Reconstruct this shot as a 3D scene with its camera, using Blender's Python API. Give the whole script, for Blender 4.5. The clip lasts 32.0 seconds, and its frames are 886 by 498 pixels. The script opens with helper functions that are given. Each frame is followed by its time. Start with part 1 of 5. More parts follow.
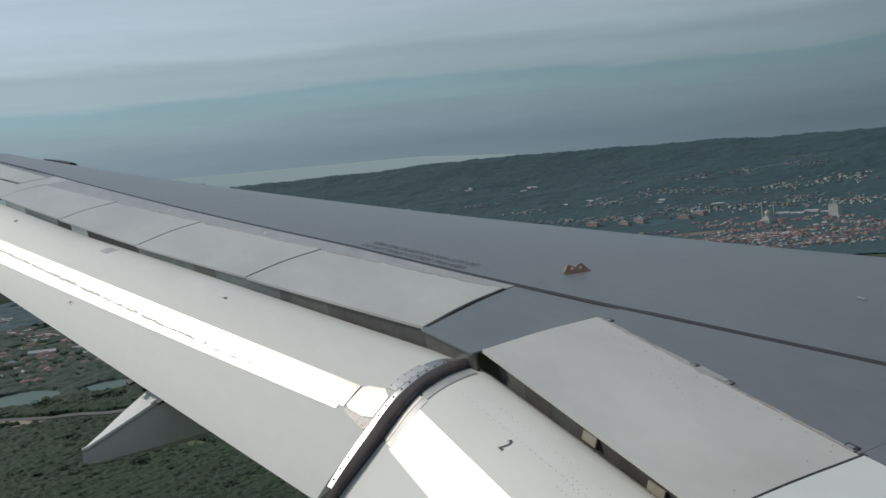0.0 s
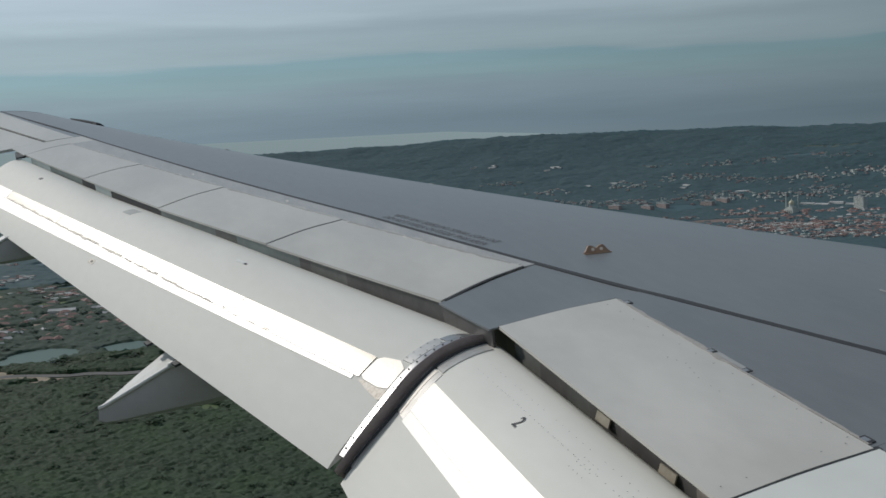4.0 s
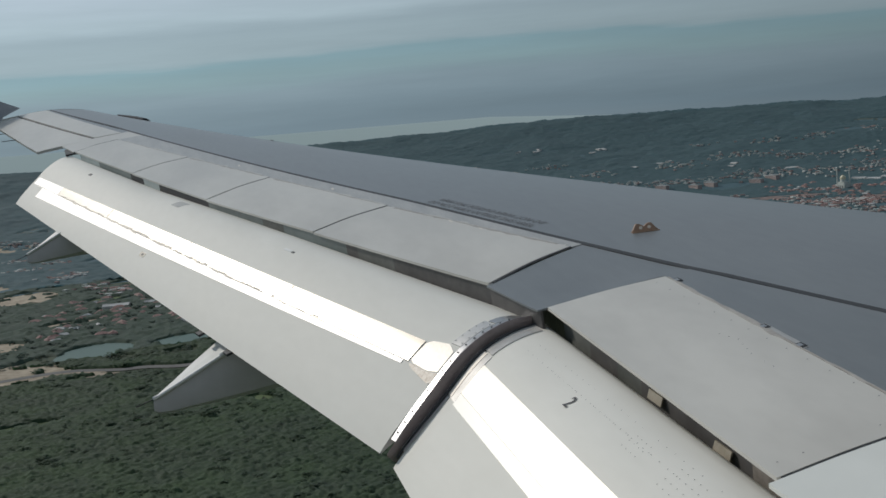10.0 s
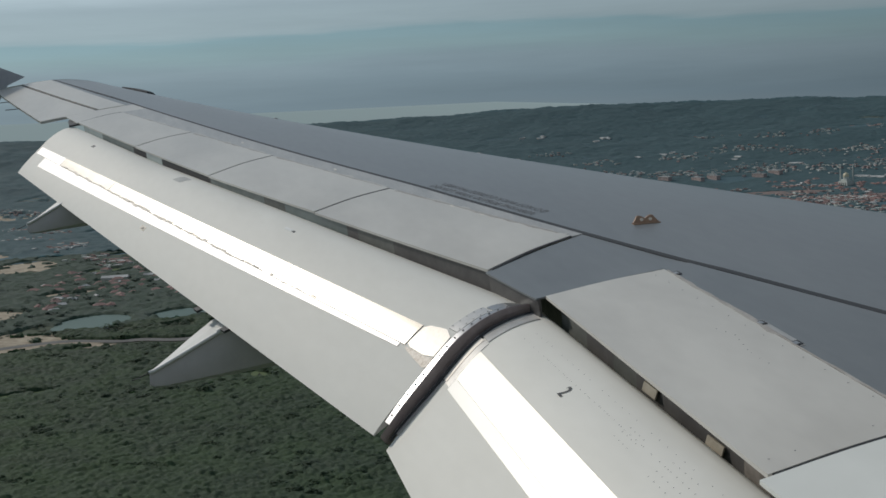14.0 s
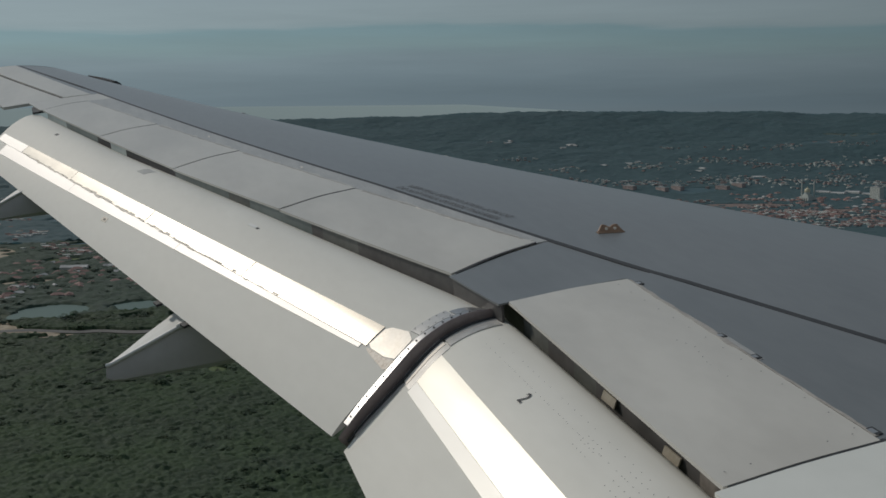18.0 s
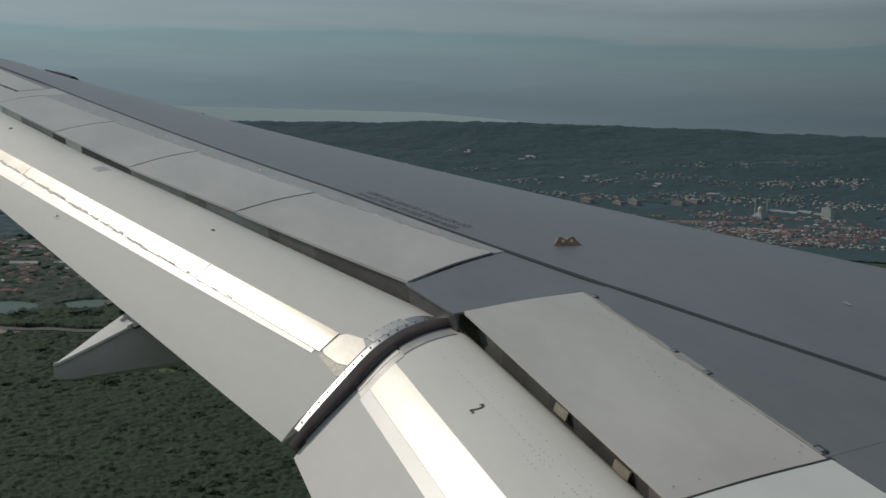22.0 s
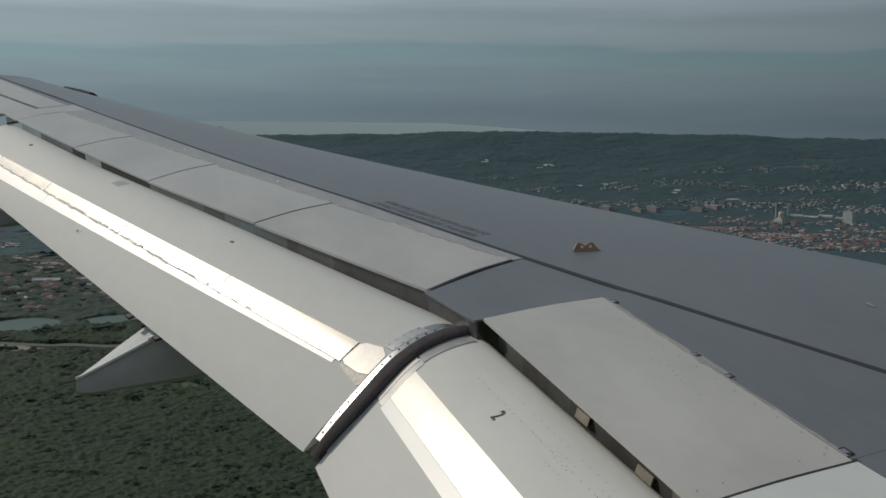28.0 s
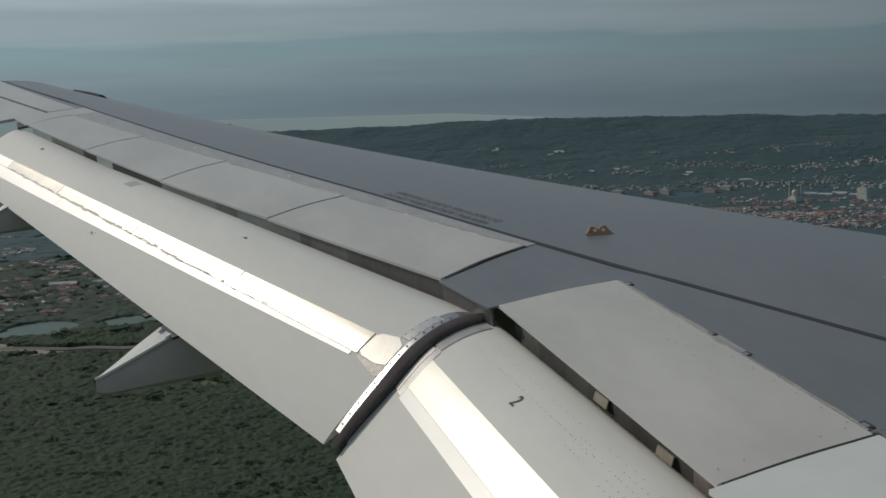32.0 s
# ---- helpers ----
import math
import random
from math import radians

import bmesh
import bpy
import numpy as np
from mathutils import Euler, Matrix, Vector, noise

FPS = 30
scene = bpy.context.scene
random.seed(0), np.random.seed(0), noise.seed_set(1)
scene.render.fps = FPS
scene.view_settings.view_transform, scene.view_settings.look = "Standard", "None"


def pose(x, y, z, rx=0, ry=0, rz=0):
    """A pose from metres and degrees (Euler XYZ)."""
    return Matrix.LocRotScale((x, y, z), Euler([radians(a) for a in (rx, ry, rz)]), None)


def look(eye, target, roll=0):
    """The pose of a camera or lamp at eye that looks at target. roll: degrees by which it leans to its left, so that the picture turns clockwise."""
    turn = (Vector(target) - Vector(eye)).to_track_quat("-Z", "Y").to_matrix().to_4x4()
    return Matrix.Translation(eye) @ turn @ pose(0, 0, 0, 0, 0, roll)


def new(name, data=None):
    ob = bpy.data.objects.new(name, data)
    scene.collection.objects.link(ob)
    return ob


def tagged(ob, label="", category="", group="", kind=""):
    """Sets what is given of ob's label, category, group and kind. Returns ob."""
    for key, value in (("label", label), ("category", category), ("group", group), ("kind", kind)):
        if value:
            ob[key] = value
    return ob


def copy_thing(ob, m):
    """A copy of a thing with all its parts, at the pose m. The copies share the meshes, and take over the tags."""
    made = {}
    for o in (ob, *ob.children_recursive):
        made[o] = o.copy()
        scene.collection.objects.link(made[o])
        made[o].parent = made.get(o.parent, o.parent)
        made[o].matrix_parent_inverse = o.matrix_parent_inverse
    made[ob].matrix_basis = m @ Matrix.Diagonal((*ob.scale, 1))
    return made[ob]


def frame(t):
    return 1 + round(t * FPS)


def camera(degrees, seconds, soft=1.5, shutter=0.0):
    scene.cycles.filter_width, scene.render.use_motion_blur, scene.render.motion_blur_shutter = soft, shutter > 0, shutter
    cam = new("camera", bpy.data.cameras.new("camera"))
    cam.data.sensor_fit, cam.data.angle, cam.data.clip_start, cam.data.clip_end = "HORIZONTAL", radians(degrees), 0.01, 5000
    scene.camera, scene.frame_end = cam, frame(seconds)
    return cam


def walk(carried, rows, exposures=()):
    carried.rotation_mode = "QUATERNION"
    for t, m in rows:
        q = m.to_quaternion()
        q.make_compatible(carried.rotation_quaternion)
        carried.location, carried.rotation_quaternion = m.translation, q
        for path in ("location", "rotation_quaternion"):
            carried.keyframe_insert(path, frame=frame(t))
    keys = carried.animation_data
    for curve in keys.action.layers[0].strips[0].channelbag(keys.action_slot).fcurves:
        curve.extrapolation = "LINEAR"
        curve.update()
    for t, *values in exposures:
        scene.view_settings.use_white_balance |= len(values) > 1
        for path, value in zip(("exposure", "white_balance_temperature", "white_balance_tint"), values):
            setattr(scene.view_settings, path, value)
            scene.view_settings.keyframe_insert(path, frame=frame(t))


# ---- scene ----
cam = camera(45.4, 32.0, soft=1.6)

# The wing's own frame: x to the aircraft's right, y ahead, z up. CRAFT tips it to the level of the ground.
CRAFT = Vector((-0.0065, -0.0414, 1.0)).rotation_difference(Vector((0, 0, 1))).to_matrix().to_4x4()

# seconds, place in the wing's frame, degrees of yaw, pitch and roll
PATH = [
    (0.0, -1.737, -1.164, 0.685, 71.16, -4.07, -2.93),
    (0.5, -1.747, -1.154, 0.679, 71.34, -4.35, -2.57),
    (1.0, -1.742, -1.162, 0.678, 71.33, -4.73, -2.60),
    (1.5, -1.746, -1.158, 0.674, 71.63, -5.01, -2.40),
    (2.0, -1.746, -1.154, 0.676, 71.93, -5.00, -2.46),
    (2.5, -1.741, -1.170, 0.678, 72.03, -4.71, -2.41),
    (3.0, -1.746, -1.157, 0.668, 72.45, -4.65, -2.77),
    (3.5, -1.741, -1.171, 0.673, 72.28, -4.71, -2.61),
    (4.0, -1.744, -1.166, 0.678, 72.29, -5.34, -0.57),
    (4.5, -1.744, -1.172, 0.673, 72.04, -5.70, -0.34),
    (6.5, -1.752, -1.159, 0.664, 72.04, -5.24, -1.75),
    (7.0, -1.753, -1.150, 0.663, 72.16, -5.18, -1.73),
    (7.5, -1.754, -1.154, 0.667, 72.14, -5.07, -2.22),
    (8.0, -1.753, -1.147, 0.661, 71.75, -5.20, -1.71),
    (8.5, -1.754, -1.144, 0.660, 71.72, -5.50, -1.41),
    (9.0, -1.752, -1.157, 0.663, 72.01, -5.73, -1.91),
    (9.5, -1.758, -1.148, 0.658, 74.26, -5.64, -2.72),
    (10.0, -1.754, -1.161, 0.661, 74.85, -6.02, -2.41),
    (10.5, -1.752, -1.161, 0.656, 76.06, -5.99, -2.64),
    (11.0, -1.750, -1.162, 0.666, 75.78, -6.16, -2.37),
    (11.5, -1.752, -1.159, 0.663, 75.65, -6.12, -2.57),
    (12.0, -1.752, -1.164, 0.665, 75.54, -5.97, -2.51),
    (12.5, -1.760, -1.159, 0.664, 75.90, -5.86, -2.17),
    (13.0, -1.747, -1.171, 0.668, 77.90, -6.71, -2.65),
    (13.5, -1.753, -1.159, 0.672, 76.55, -7.12, -0.91),
    (14.0, -1.754, -1.161, 0.669, 74.88, -6.92, -0.39),
    (14.5, -1.753, -1.171, 0.674, 74.21, -6.46, -0.04),
    (16.5, -1.766, -1.158, 0.671, 74.35, -7.24, -0.34),
    (17.0, -1.769, -1.159, 0.672, 73.50, -6.55, 0.23),
    (17.5, -1.772, -1.163, 0.669, 73.29, -6.80, 1.50),
    (18.0, -1.763, -1.163, 0.675, 72.91, -6.82, 1.80),
    (18.5, -1.768, -1.164, 0.669, 72.67, -6.68, 1.89),
    (19.0, -1.767, -1.164, 0.671, 72.61, -6.47, 2.59),
    (19.5, -1.767, -1.167, 0.669, 72.50, -5.99, 3.50),
    (20.0, -1.767, -1.172, 0.672, 72.74, -6.48, 1.96),
    (20.5, -1.759, -1.166, 0.679, 71.73, -6.07, 4.41),
    (21.0, -1.767, -1.155, 0.668, 71.58, -6.30, 1.86),
    (21.5, -1.769, -1.161, 0.664, 71.43, -6.23, 2.82),
    (22.0, -1.770, -1.164, 0.677, 70.56, -6.29, 3.79),
    (22.5, -1.768, -1.174, 0.681, 70.25, -5.84, 3.82),
    (23.0, -1.769, -1.167, 0.676, 70.58, -5.28, 3.47),
    (23.5, -1.762, -1.168, 0.673, 70.59, -5.54, 3.35),
    (24.0, -1.772, -1.166, 0.677, 71.61, -5.59, 1.97),
    (24.5, -1.771, -1.161, 0.673, 71.64, -5.20, 2.06),
    (25.0, -1.780, -1.172, 0.679, 72.40, -5.24, 0.86),
    (25.5, -1.763, -1.166, 0.680, 71.29, -5.85, 2.90),
    (27.5, -1.778, -1.153, 0.658, 71.24, -6.19, 2.76),
    (28.0, -1.774, -1.156, 0.663, 71.65, -5.79, 2.75),
    (28.5, -1.762, -1.159, 0.669, 71.68, -5.87, 1.98),
    (29.0, -1.771, -1.156, 0.656, 71.73, -5.98, 1.73),
    (29.5, -1.777, -1.150, 0.656, 71.92, -6.30, 1.31),
    (30.0, -1.775, -1.151, 0.661, 72.01, -6.50, 1.50),
    (30.5, -1.776, -1.151, 0.653, 71.66, -5.93, 1.34),
    (31.0, -1.776, -1.152, 0.661, 71.86, -6.06, 1.10),
    (31.5, -1.769, -1.158, 0.659, 71.77, -6.04, 1.27),
    (32.0, -1.772, -1.154, 0.654, 72.37, -6.33, 0.68),
]


def held(x, y, z, yaw, pitch, roll):
    return CRAFT @ pose(x, y, z) @ pose(0, 0, 0, 0, 0, yaw) @ pose(0, 0, 0, 90 + pitch) @ pose(0, 0, 0, 0, 0, roll)


EXPOSURES = [(0.0, 0.22, 6500, 10), (9.0, 0.16, 6550, 10), (14.2, 0.11, 6600, 10), (17.0, -0.23, 6750, 10), (32.0, -0.19, 6750, 10)]
walk(cam, [(t, held(*r)) for t, *r in PATH], EXPOSURES)

# ---- light ----
SUN_AZ, SUN_EL = 130.0, 34.0  # degrees from straight ahead to the left, and up
world = bpy.data.worlds.new("sky")
scene.world = world
world.use_nodes = True
wn, wl = world.node_tree.nodes, world.node_tree.links
wn.clear()


def wnode(kind, blend=""):
    n = wn.new(kind)
    if blend:
        n.blend_type = blend
    return n


sky = wnode("ShaderNodeTexSky")
sky.sky_type, sky.sun_disc = "NISHITA", False
sky.sun_elevation, sky.sun_rotation = radians(SUN_EL), radians(-SUN_AZ)
sky.air_density, sky.dust_density, sky.ozone_density = 1.0, 1.2, 1.0
sky_gain = wnode("ShaderNodeMixRGB", "MULTIPLY")
sky_gain.inputs[0].default_value = 1.0
sky_gain.inputs[2].default_value = (0.045, 0.058, 0.078, 1)
wl.new(sky.outputs[0], sky_gain.inputs[1])
coord = wnode("ShaderNodeTexCoord")
split = wnode("ShaderNodeSeparateXYZ")
wl.new(coord.outputs["Generated"], split.inputs[0])
# thin layers of stratus, drawn out along the horizon and a little wavy
stretch = wnode("ShaderNodeMapping")
stretch.inputs["Scale"].default_value = (1.6, 1.6, 22.0)
wl.new(coord.outputs["Generated"], stretch.inputs[0])
wave = wnode("ShaderNodeTexNoise")
wave.inputs["Scale"].default_value, wave.inputs["Detail"].default_value = 3.0, 3.0
wl.new(coord.outputs["Generated"], wave.inputs["Vector"])
streaks = wnode("ShaderNodeTexNoise")
streaks.inputs["Scale"].default_value, streaks.inputs["Detail"].default_value, streaks.inputs["Roughness"].default_value = 2.6, 7.0, 0.6
wl.new(stretch.outputs[0], streaks.inputs["Vector"])


def wmath(kind, first, second):
    n = wn.new("ShaderNodeMath")
    n.operation = kind
    for socket, value in zip(n.inputs, (first, second)):
        if isinstance(value, float):
            socket.default_value = value
        else:
            wl.new(value, socket)
    return n.outputs[0]


sway = wmath("MULTIPLY", wmath("SUBTRACT", wave.outputs[0], 0.5), 0.030)
fray = wmath("MULTIPLY", wmath("SUBTRACT", streaks.outputs[0], 0.5), 0.014)
height = wmath("ADD", wmath("ADD", split.outputs[2], sway), fray)
bands = wnode("ShaderNodeValToRGB")
stops = [
    (0.0, 1.24, 1.72, 2.06), (0.005, 1.20, 1.68, 2.02), (0.014, 1.06, 1.54, 1.90), (0.032, 1.22, 1.72, 2.08), (0.050, 1.46, 1.98, 2.32), (0.064, 1.55, 2.28, 2.48),
    (0.078, 1.46, 2.28, 2.56), (0.083, 2.02, 2.60, 2.84), (0.098, 2.14, 2.74, 2.98), (0.107, 2.08, 2.66, 2.92), (0.118, 2.62, 3.28, 3.58), (0.150, 2.85, 3.42, 3.84),
    (0.20, 2.9, 3.5, 3.9), (0.6, 3.3, 4.0, 4.7),
]
for k, (place, *colour) in enumerate(stops):
    el = bands.color_ramp.elements[k] if k < 2 else bands.color_ramp.elements.new(place)
    el.position, el.color = place, (*colour, 1)
wl.new(height, bands.inputs[0])
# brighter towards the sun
sunward = wmath("ADD", wmath("MULTIPLY", split.outputs[0], -0.883), wmath("MULTIPLY", split.outputs[1], -0.469))
glow = wmath("MAXIMUM", wmath("ADD", wmath("MULTIPLY", sunward, 0.90), 0.375), 0.45)
grain = wmath("MULTIPLY", glow, wmath("ADD", wmath("MULTIPLY", streaks.outputs[0], 0.30), 0.85))
veil = wnode("ShaderNodeMixRGB", "MULTIPLY")
veil.inputs[0].default_value = 1.0
wl.new(bands.outputs[0], veil.inputs[1])
wl.new(grain, veil.inputs[2])
both = wnode("ShaderNodeMixRGB", "ADD")
both.inputs[0].default_value = 1.0
wl.new(veil.outputs[0], both.inputs[1])
wl.new(sky_gain.outputs[0], both.inputs[2])
back = wnode("ShaderNodeBackground")
back.inputs["Strength"].default_value = 0.107
wl.new(both.outputs[0], back.inputs["Color"])
wl.new(back.outputs[0], wnode("ShaderNodeOutputWorld").inputs["Surface"])

sun = new("sun", bpy.data.lights.new("sun", "SUN"))
sun.data.energy, sun.data.angle, sun.data.color = 1.62, radians(3.0), (1.0, 0.94, 0.85)
a, e = radians(SUN_AZ), radians(SUN_EL)
sun.matrix_world = look((-math.sin(a) * math.cos(e) * 50, math.cos(a) * math.cos(e) * 50, math.sin(e) * 50), (0, 0, 0))

# ---- materials ----


def material(name, dark, light, rough=0.5, metal=0.0, scale=3.0, stretch=(1, 1, 1), bump=0.0, fine=40.0, spread=0.35, island=0.0, random_tint=0.0, stain=None, thin=0.0):
    """Two-scale noise between a dark and a light colour, with wear in the gloss and a fine relief."""
    m = bpy.data.materials.new(name)
    m.use_nodes = True
    n, l = m.node_tree.nodes, m.node_tree.links
    b = n["Principled BSDF"]
    b.inputs["Metallic"].default_value = metal
    tc = n.new("ShaderNodeTexCoord")
    mp = n.new("ShaderNodeMapping")
    mp.inputs["Scale"].default_value = stretch
    l.new(tc.outputs["Object"], mp.inputs[0])
    big = n.new("ShaderNodeTexNoise")
    big.inputs["Scale"].default_value, big.inputs["Detail"].default_value = scale, 5.0
    small = n.new("ShaderNodeTexNoise")
    small.inputs["Scale"].default_value, small.inputs["Detail"].default_value = fine, 3.0
    l.new(mp.outputs[0], big.inputs["Vector"])
    l.new(mp.outputs[0], small.inputs["Vector"])
    mix = n.new("ShaderNodeMath")
    mix.operation = "MULTIPLY_ADD"
    mix.inputs[1].default_value = spread
    l.new(small.outputs[0], mix.inputs[0])
    half = n.new("ShaderNodeMath")
    half.operation = "MULTIPLY"
    half.inputs[1].default_value = 1.0 - spread
    l.new(big.outputs[0], half.inputs[0])
    l.new(half.outputs[0], mix.inputs[2])
    source = mix.outputs[0]
    if island:
        geo = n.new("ShaderNodeNewGeometry")
        add = n.new("ShaderNodeMath")
        add.operation = "MULTIPLY_ADD"
        add.inputs[1].default_value = island
        l.new(geo.outputs["Random Per Island"], add.inputs[0])
        sub = n.new("ShaderNodeMath")
        sub.operation = "SUBTRACT"
        sub.inputs[1].default_value = island / 2
        l.new(source, sub.inputs[0])
        l.new(sub.outputs[0], add.inputs[2])
        source = add.outputs[0]
    if random_tint:
        info = n.new("ShaderNodeObjectInfo")
        add = n.new("ShaderNodeMath")
        add.operation = "MULTIPLY_ADD"
        add.inputs[1].default_value = random_tint
        l.new(info.outputs["Random"], add.inputs[0])
        l.new(source, add.inputs[2])
        source = add.outputs[0]
    ramp = n.new("ShaderNodeValToRGB")
    ramp.color_ramp.elements[0].position, ramp.color_ramp.elements[1].position = 0.32, 0.68
    ramp.color_ramp.elements[0].color, ramp.color_ramp.elements[1].color = (*dark, 1), (*light, 1)
    if stain:
        mid = ramp.color_ramp.elements.new(0.5)
        mid.color = (*stain, 1)
    l.new(source, ramp.inputs[0])
    l.new(ramp.outputs[0], b.inputs["Base Color"])
    wear = n.new("ShaderNodeMapRange")
    wear.inputs["To Min"].default_value, wear.inputs["To Max"].default_value = rough * 0.82, min(1.0, rough * 1.18)
    l.new(big.outputs[0], wear.inputs["Value"])
    l.new(wear.outputs[0], b.inputs["Roughness"])
    if bump:
        bp = n.new("ShaderNodeBump")
        bp.inputs["Strength"].default_value, bp.inputs["Distance"].default_value = 0.5, bump
        l.new(source, bp.inputs["Height"])
        l.new(bp.outputs[0], b.inputs["Normal"])
    if thin:
        # leaves let part of the light through
        through_leaf, blend, passed = n.new("ShaderNodeBsdfTranslucent"), n.new("ShaderNodeAddShader"), n.new("ShaderNodeMixRGB")
        passed.blend_type, passed.inputs[0].default_value, passed.inputs[2].default_value = "MULTIPLY", 1.0, (thin, thin, thin, 1)
        l.new(ramp.outputs[0], passed.inputs[1])
        l.new(passed.outputs[0], through_leaf.inputs["Color"])
        l.new(b.outputs[0], blend.inputs[0])
        l.new(through_leaf.outputs[0], blend.inputs[1])
        l.new(blend.outputs[0], n["Material Output"].inputs["Surface"])
    return m


GREY = material("grey_wing_paint", (0.143, 0.157, 0.167), (0.187, 0.202, 0.213), 0.34, scale=1.1, stretch=(0.6, 2.0, 1), fine=9, bump=0.0006)
GREY_WORN = material("worn_grey_paint", (0.31, 0.315, 0.315), (0.46, 0.46, 0.45), 0.4, scale=5, stretch=(0.5, 2.5, 1), fine=40)
WHITE = material("white_wing_paint", (0.50, 0.484, 0.448), (0.62, 0.604, 0.562), 0.38, scale=1.2, stretch=(0.8, 1.8, 1), fine=9, spread=0.2, bump=0.0004)
CREAM = material("cream_flap_paint", (0.71, 0.70, 0.65), (0.81, 0.80, 0.75), 0.68, scale=1.1, stretch=(0.7, 1.8, 1.8), fine=9, spread=0.2)
METAL = material("bare_aluminium", (0.135, 0.131, 0.122), (0.175, 0.170, 0.158), 0.34, metal=1.0, scale=2.0, stretch=(0.5, 4, 4), fine=30)
DULL_PALE = material("pale_dull_aluminium", (0.70, 0.685, 0.675), (0.78, 0.765, 0.755), 0.45, metal=0.12, scale=1.0, stretch=(0.5, 2, 2), fine=8, spread=0.2)
BRIGHT_STRIP = material("bright_worn_aluminium", (0.80, 0.785, 0.75), (0.90, 0.885, 0.85), 0.40, metal=0.15, scale=1.0, stretch=(0.5, 2, 2), fine=8, spread=0.2)
EDGE_METAL = material("pale_edge_metal", (0.47, 0.465, 0.455), (0.62, 0.61, 0.595), 0.38, metal=0.4, scale=9, fine=60)
SOFT_METAL = material("brushed_aluminium", (0.72, 0.695, 0.63), (0.80, 0.775, 0.71), 0.36, metal=0.4, scale=1.0, stretch=(0.5, 2, 2), fine=8)
STEEL = material("riveted_edge_metal", (0.33, 0.33, 0.335), (0.47, 0.47, 0.475), 0.36, metal=0.85, scale=9, fine=60)
RUBBER = material("rubber_seal", (0.24, 0.200, 0.200), (0.33, 0.280, 0.280), 0.34, scale=12, fine=70)
DARK = material("dark_bay_tone", (0.075, 0.070, 0.066), (0.23, 0.215, 0.20), 0.6, scale=7, fine=40)
# five board colours for the light and dark seen in the flap slot
SLOT_VIEW = material("slot_view_grey_green", (0.13, 0.162, 0.160), (0.22, 0.262, 0.26), 0.4, scale=1.5, fine=12)
SLOT_PALE = material("slot_view_pale", (0.42, 0.49, 0.49), (0.56, 0.62, 0.62), 0.4, scale=1.5, fine=12)
SLOT_SHADE = material("slot_shade_green", (0.085, 0.092, 0.086), (0.165, 0.17, 0.16), 0.5, scale=4, fine=24)
SLOT_DARK = material("slot_shade_dark", (0.062, 0.060, 0.060), (0.125, 0.121, 0.119), 0.5, scale=5, fine=24)
SLOT_MOTTLED = material("slot_view_mottled", (0.10, 0.090, 0.084), (0.36, 0.33, 0.30), 0.5, scale=5, fine=20)
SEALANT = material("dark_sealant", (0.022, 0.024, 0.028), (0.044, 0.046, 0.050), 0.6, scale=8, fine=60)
BELLY = material("grey_underside_paint", (0.57, 0.555, 0.565), (0.67, 0.655, 0.665), 0.4, scale=1.5, fine=14)
# wing white made lighter to include the cabin window's reflection
GLARE_WHITE = material("window_glare_white", (0.66, 0.675, 0.64), (0.77, 0.785, 0.75), 0.4, scale=1.2, fine=9, spread=0.2)
WORN_WHITE = material("worn_white_paint", (0.40, 0.395, 0.375), (0.58, 0.57, 0.535), 0.45, scale=6, fine=40)
GRIME = material("brown_grey_grime", (0.30, 0.275, 0.255), (0.47, 0.45, 0.42), 0.55, scale=9, fine=60)
FENCE = material("blue_grey_fence_paint", (0.38, 0.395, 0.44), (0.48, 0.495, 0.53), 0.4, scale=3, fine=20)
OCHRE = material("ochre_primer", (0.22, 0.138, 0.092), (0.40, 0.265, 0.185), 0.6, scale=14, fine=60)
PALE = material("pale_paint", (0.62, 0.58, 0.52), (0.75, 0.72, 0.66), 0.5, scale=20, fine=80)
INK = material("black_stencil_paint", (0.03, 0.03, 0.032), (0.09, 0.09, 0.095), 0.6, scale=30, fine=120)
STENCIL = material("faded_stencil_paint", (0.10, 0.10, 0.108), (0.16, 0.16, 0.17), 0.6, scale=20, fine=90)
BRIGHT = material("white_label", (0.75, 0.75, 0.73), (0.85, 0.85, 0.83), 0.5, scale=20, fine=80)
BEIGE = material("beige_bracket_paint", (0.27, 0.24, 0.185), (0.40, 0.365, 0.30), 0.5, scale=10, fine=50)
CHALK = material("worn_bare_plate", (0.66, 0.61, 0.54), (0.86, 0.82, 0.76), 0.45, metal=0.15, scale=14, fine=60, stain=(0.80, 0.755, 0.69))
SMEAR = material("grey_sealant_smear", (0.44, 0.41, 0.36), (0.70, 0.66, 0.60), 0.6, metal=0.05, scale=14, fine=60)
LID = material("pale_fairing_paint", (0.62, 0.63, 0.615), (0.72, 0.73, 0.715), 0.6, scale=2, fine=20)
MOTTLED = material("mottled_bare_metal", (0.30, 0.22, 0.16), (0.84, 0.79, 0.73), 0.55, metal=0.08, scale=26, fine=90, stain=(0.66, 0.60, 0.53))
GRASS = material("rough_ground", (0.030, 0.048, 0.024), (0.054, 0.074, 0.036), 0.95, scale=0.004, fine=0.05, bump=0.8)
LEAF = material("forest_leaves", (0.010, 0.026, 0.0105), (0.034, 0.065, 0.025), 0.95, scale=0.022, fine=0.45, spread=0.42, bump=0.3, island=0.10, stain=(0.020, 0.043, 0.0175), thin=1.0)
# distance haze is mixed into the next two colours as blue-green
HAZE_HILL = material("haze_tinted_woods", (0.045, 0.099, 0.119), (0.059, 0.121, 0.144), 0.95, scale=0.006, fine=0.05, spread=0.4, bump=1.0)
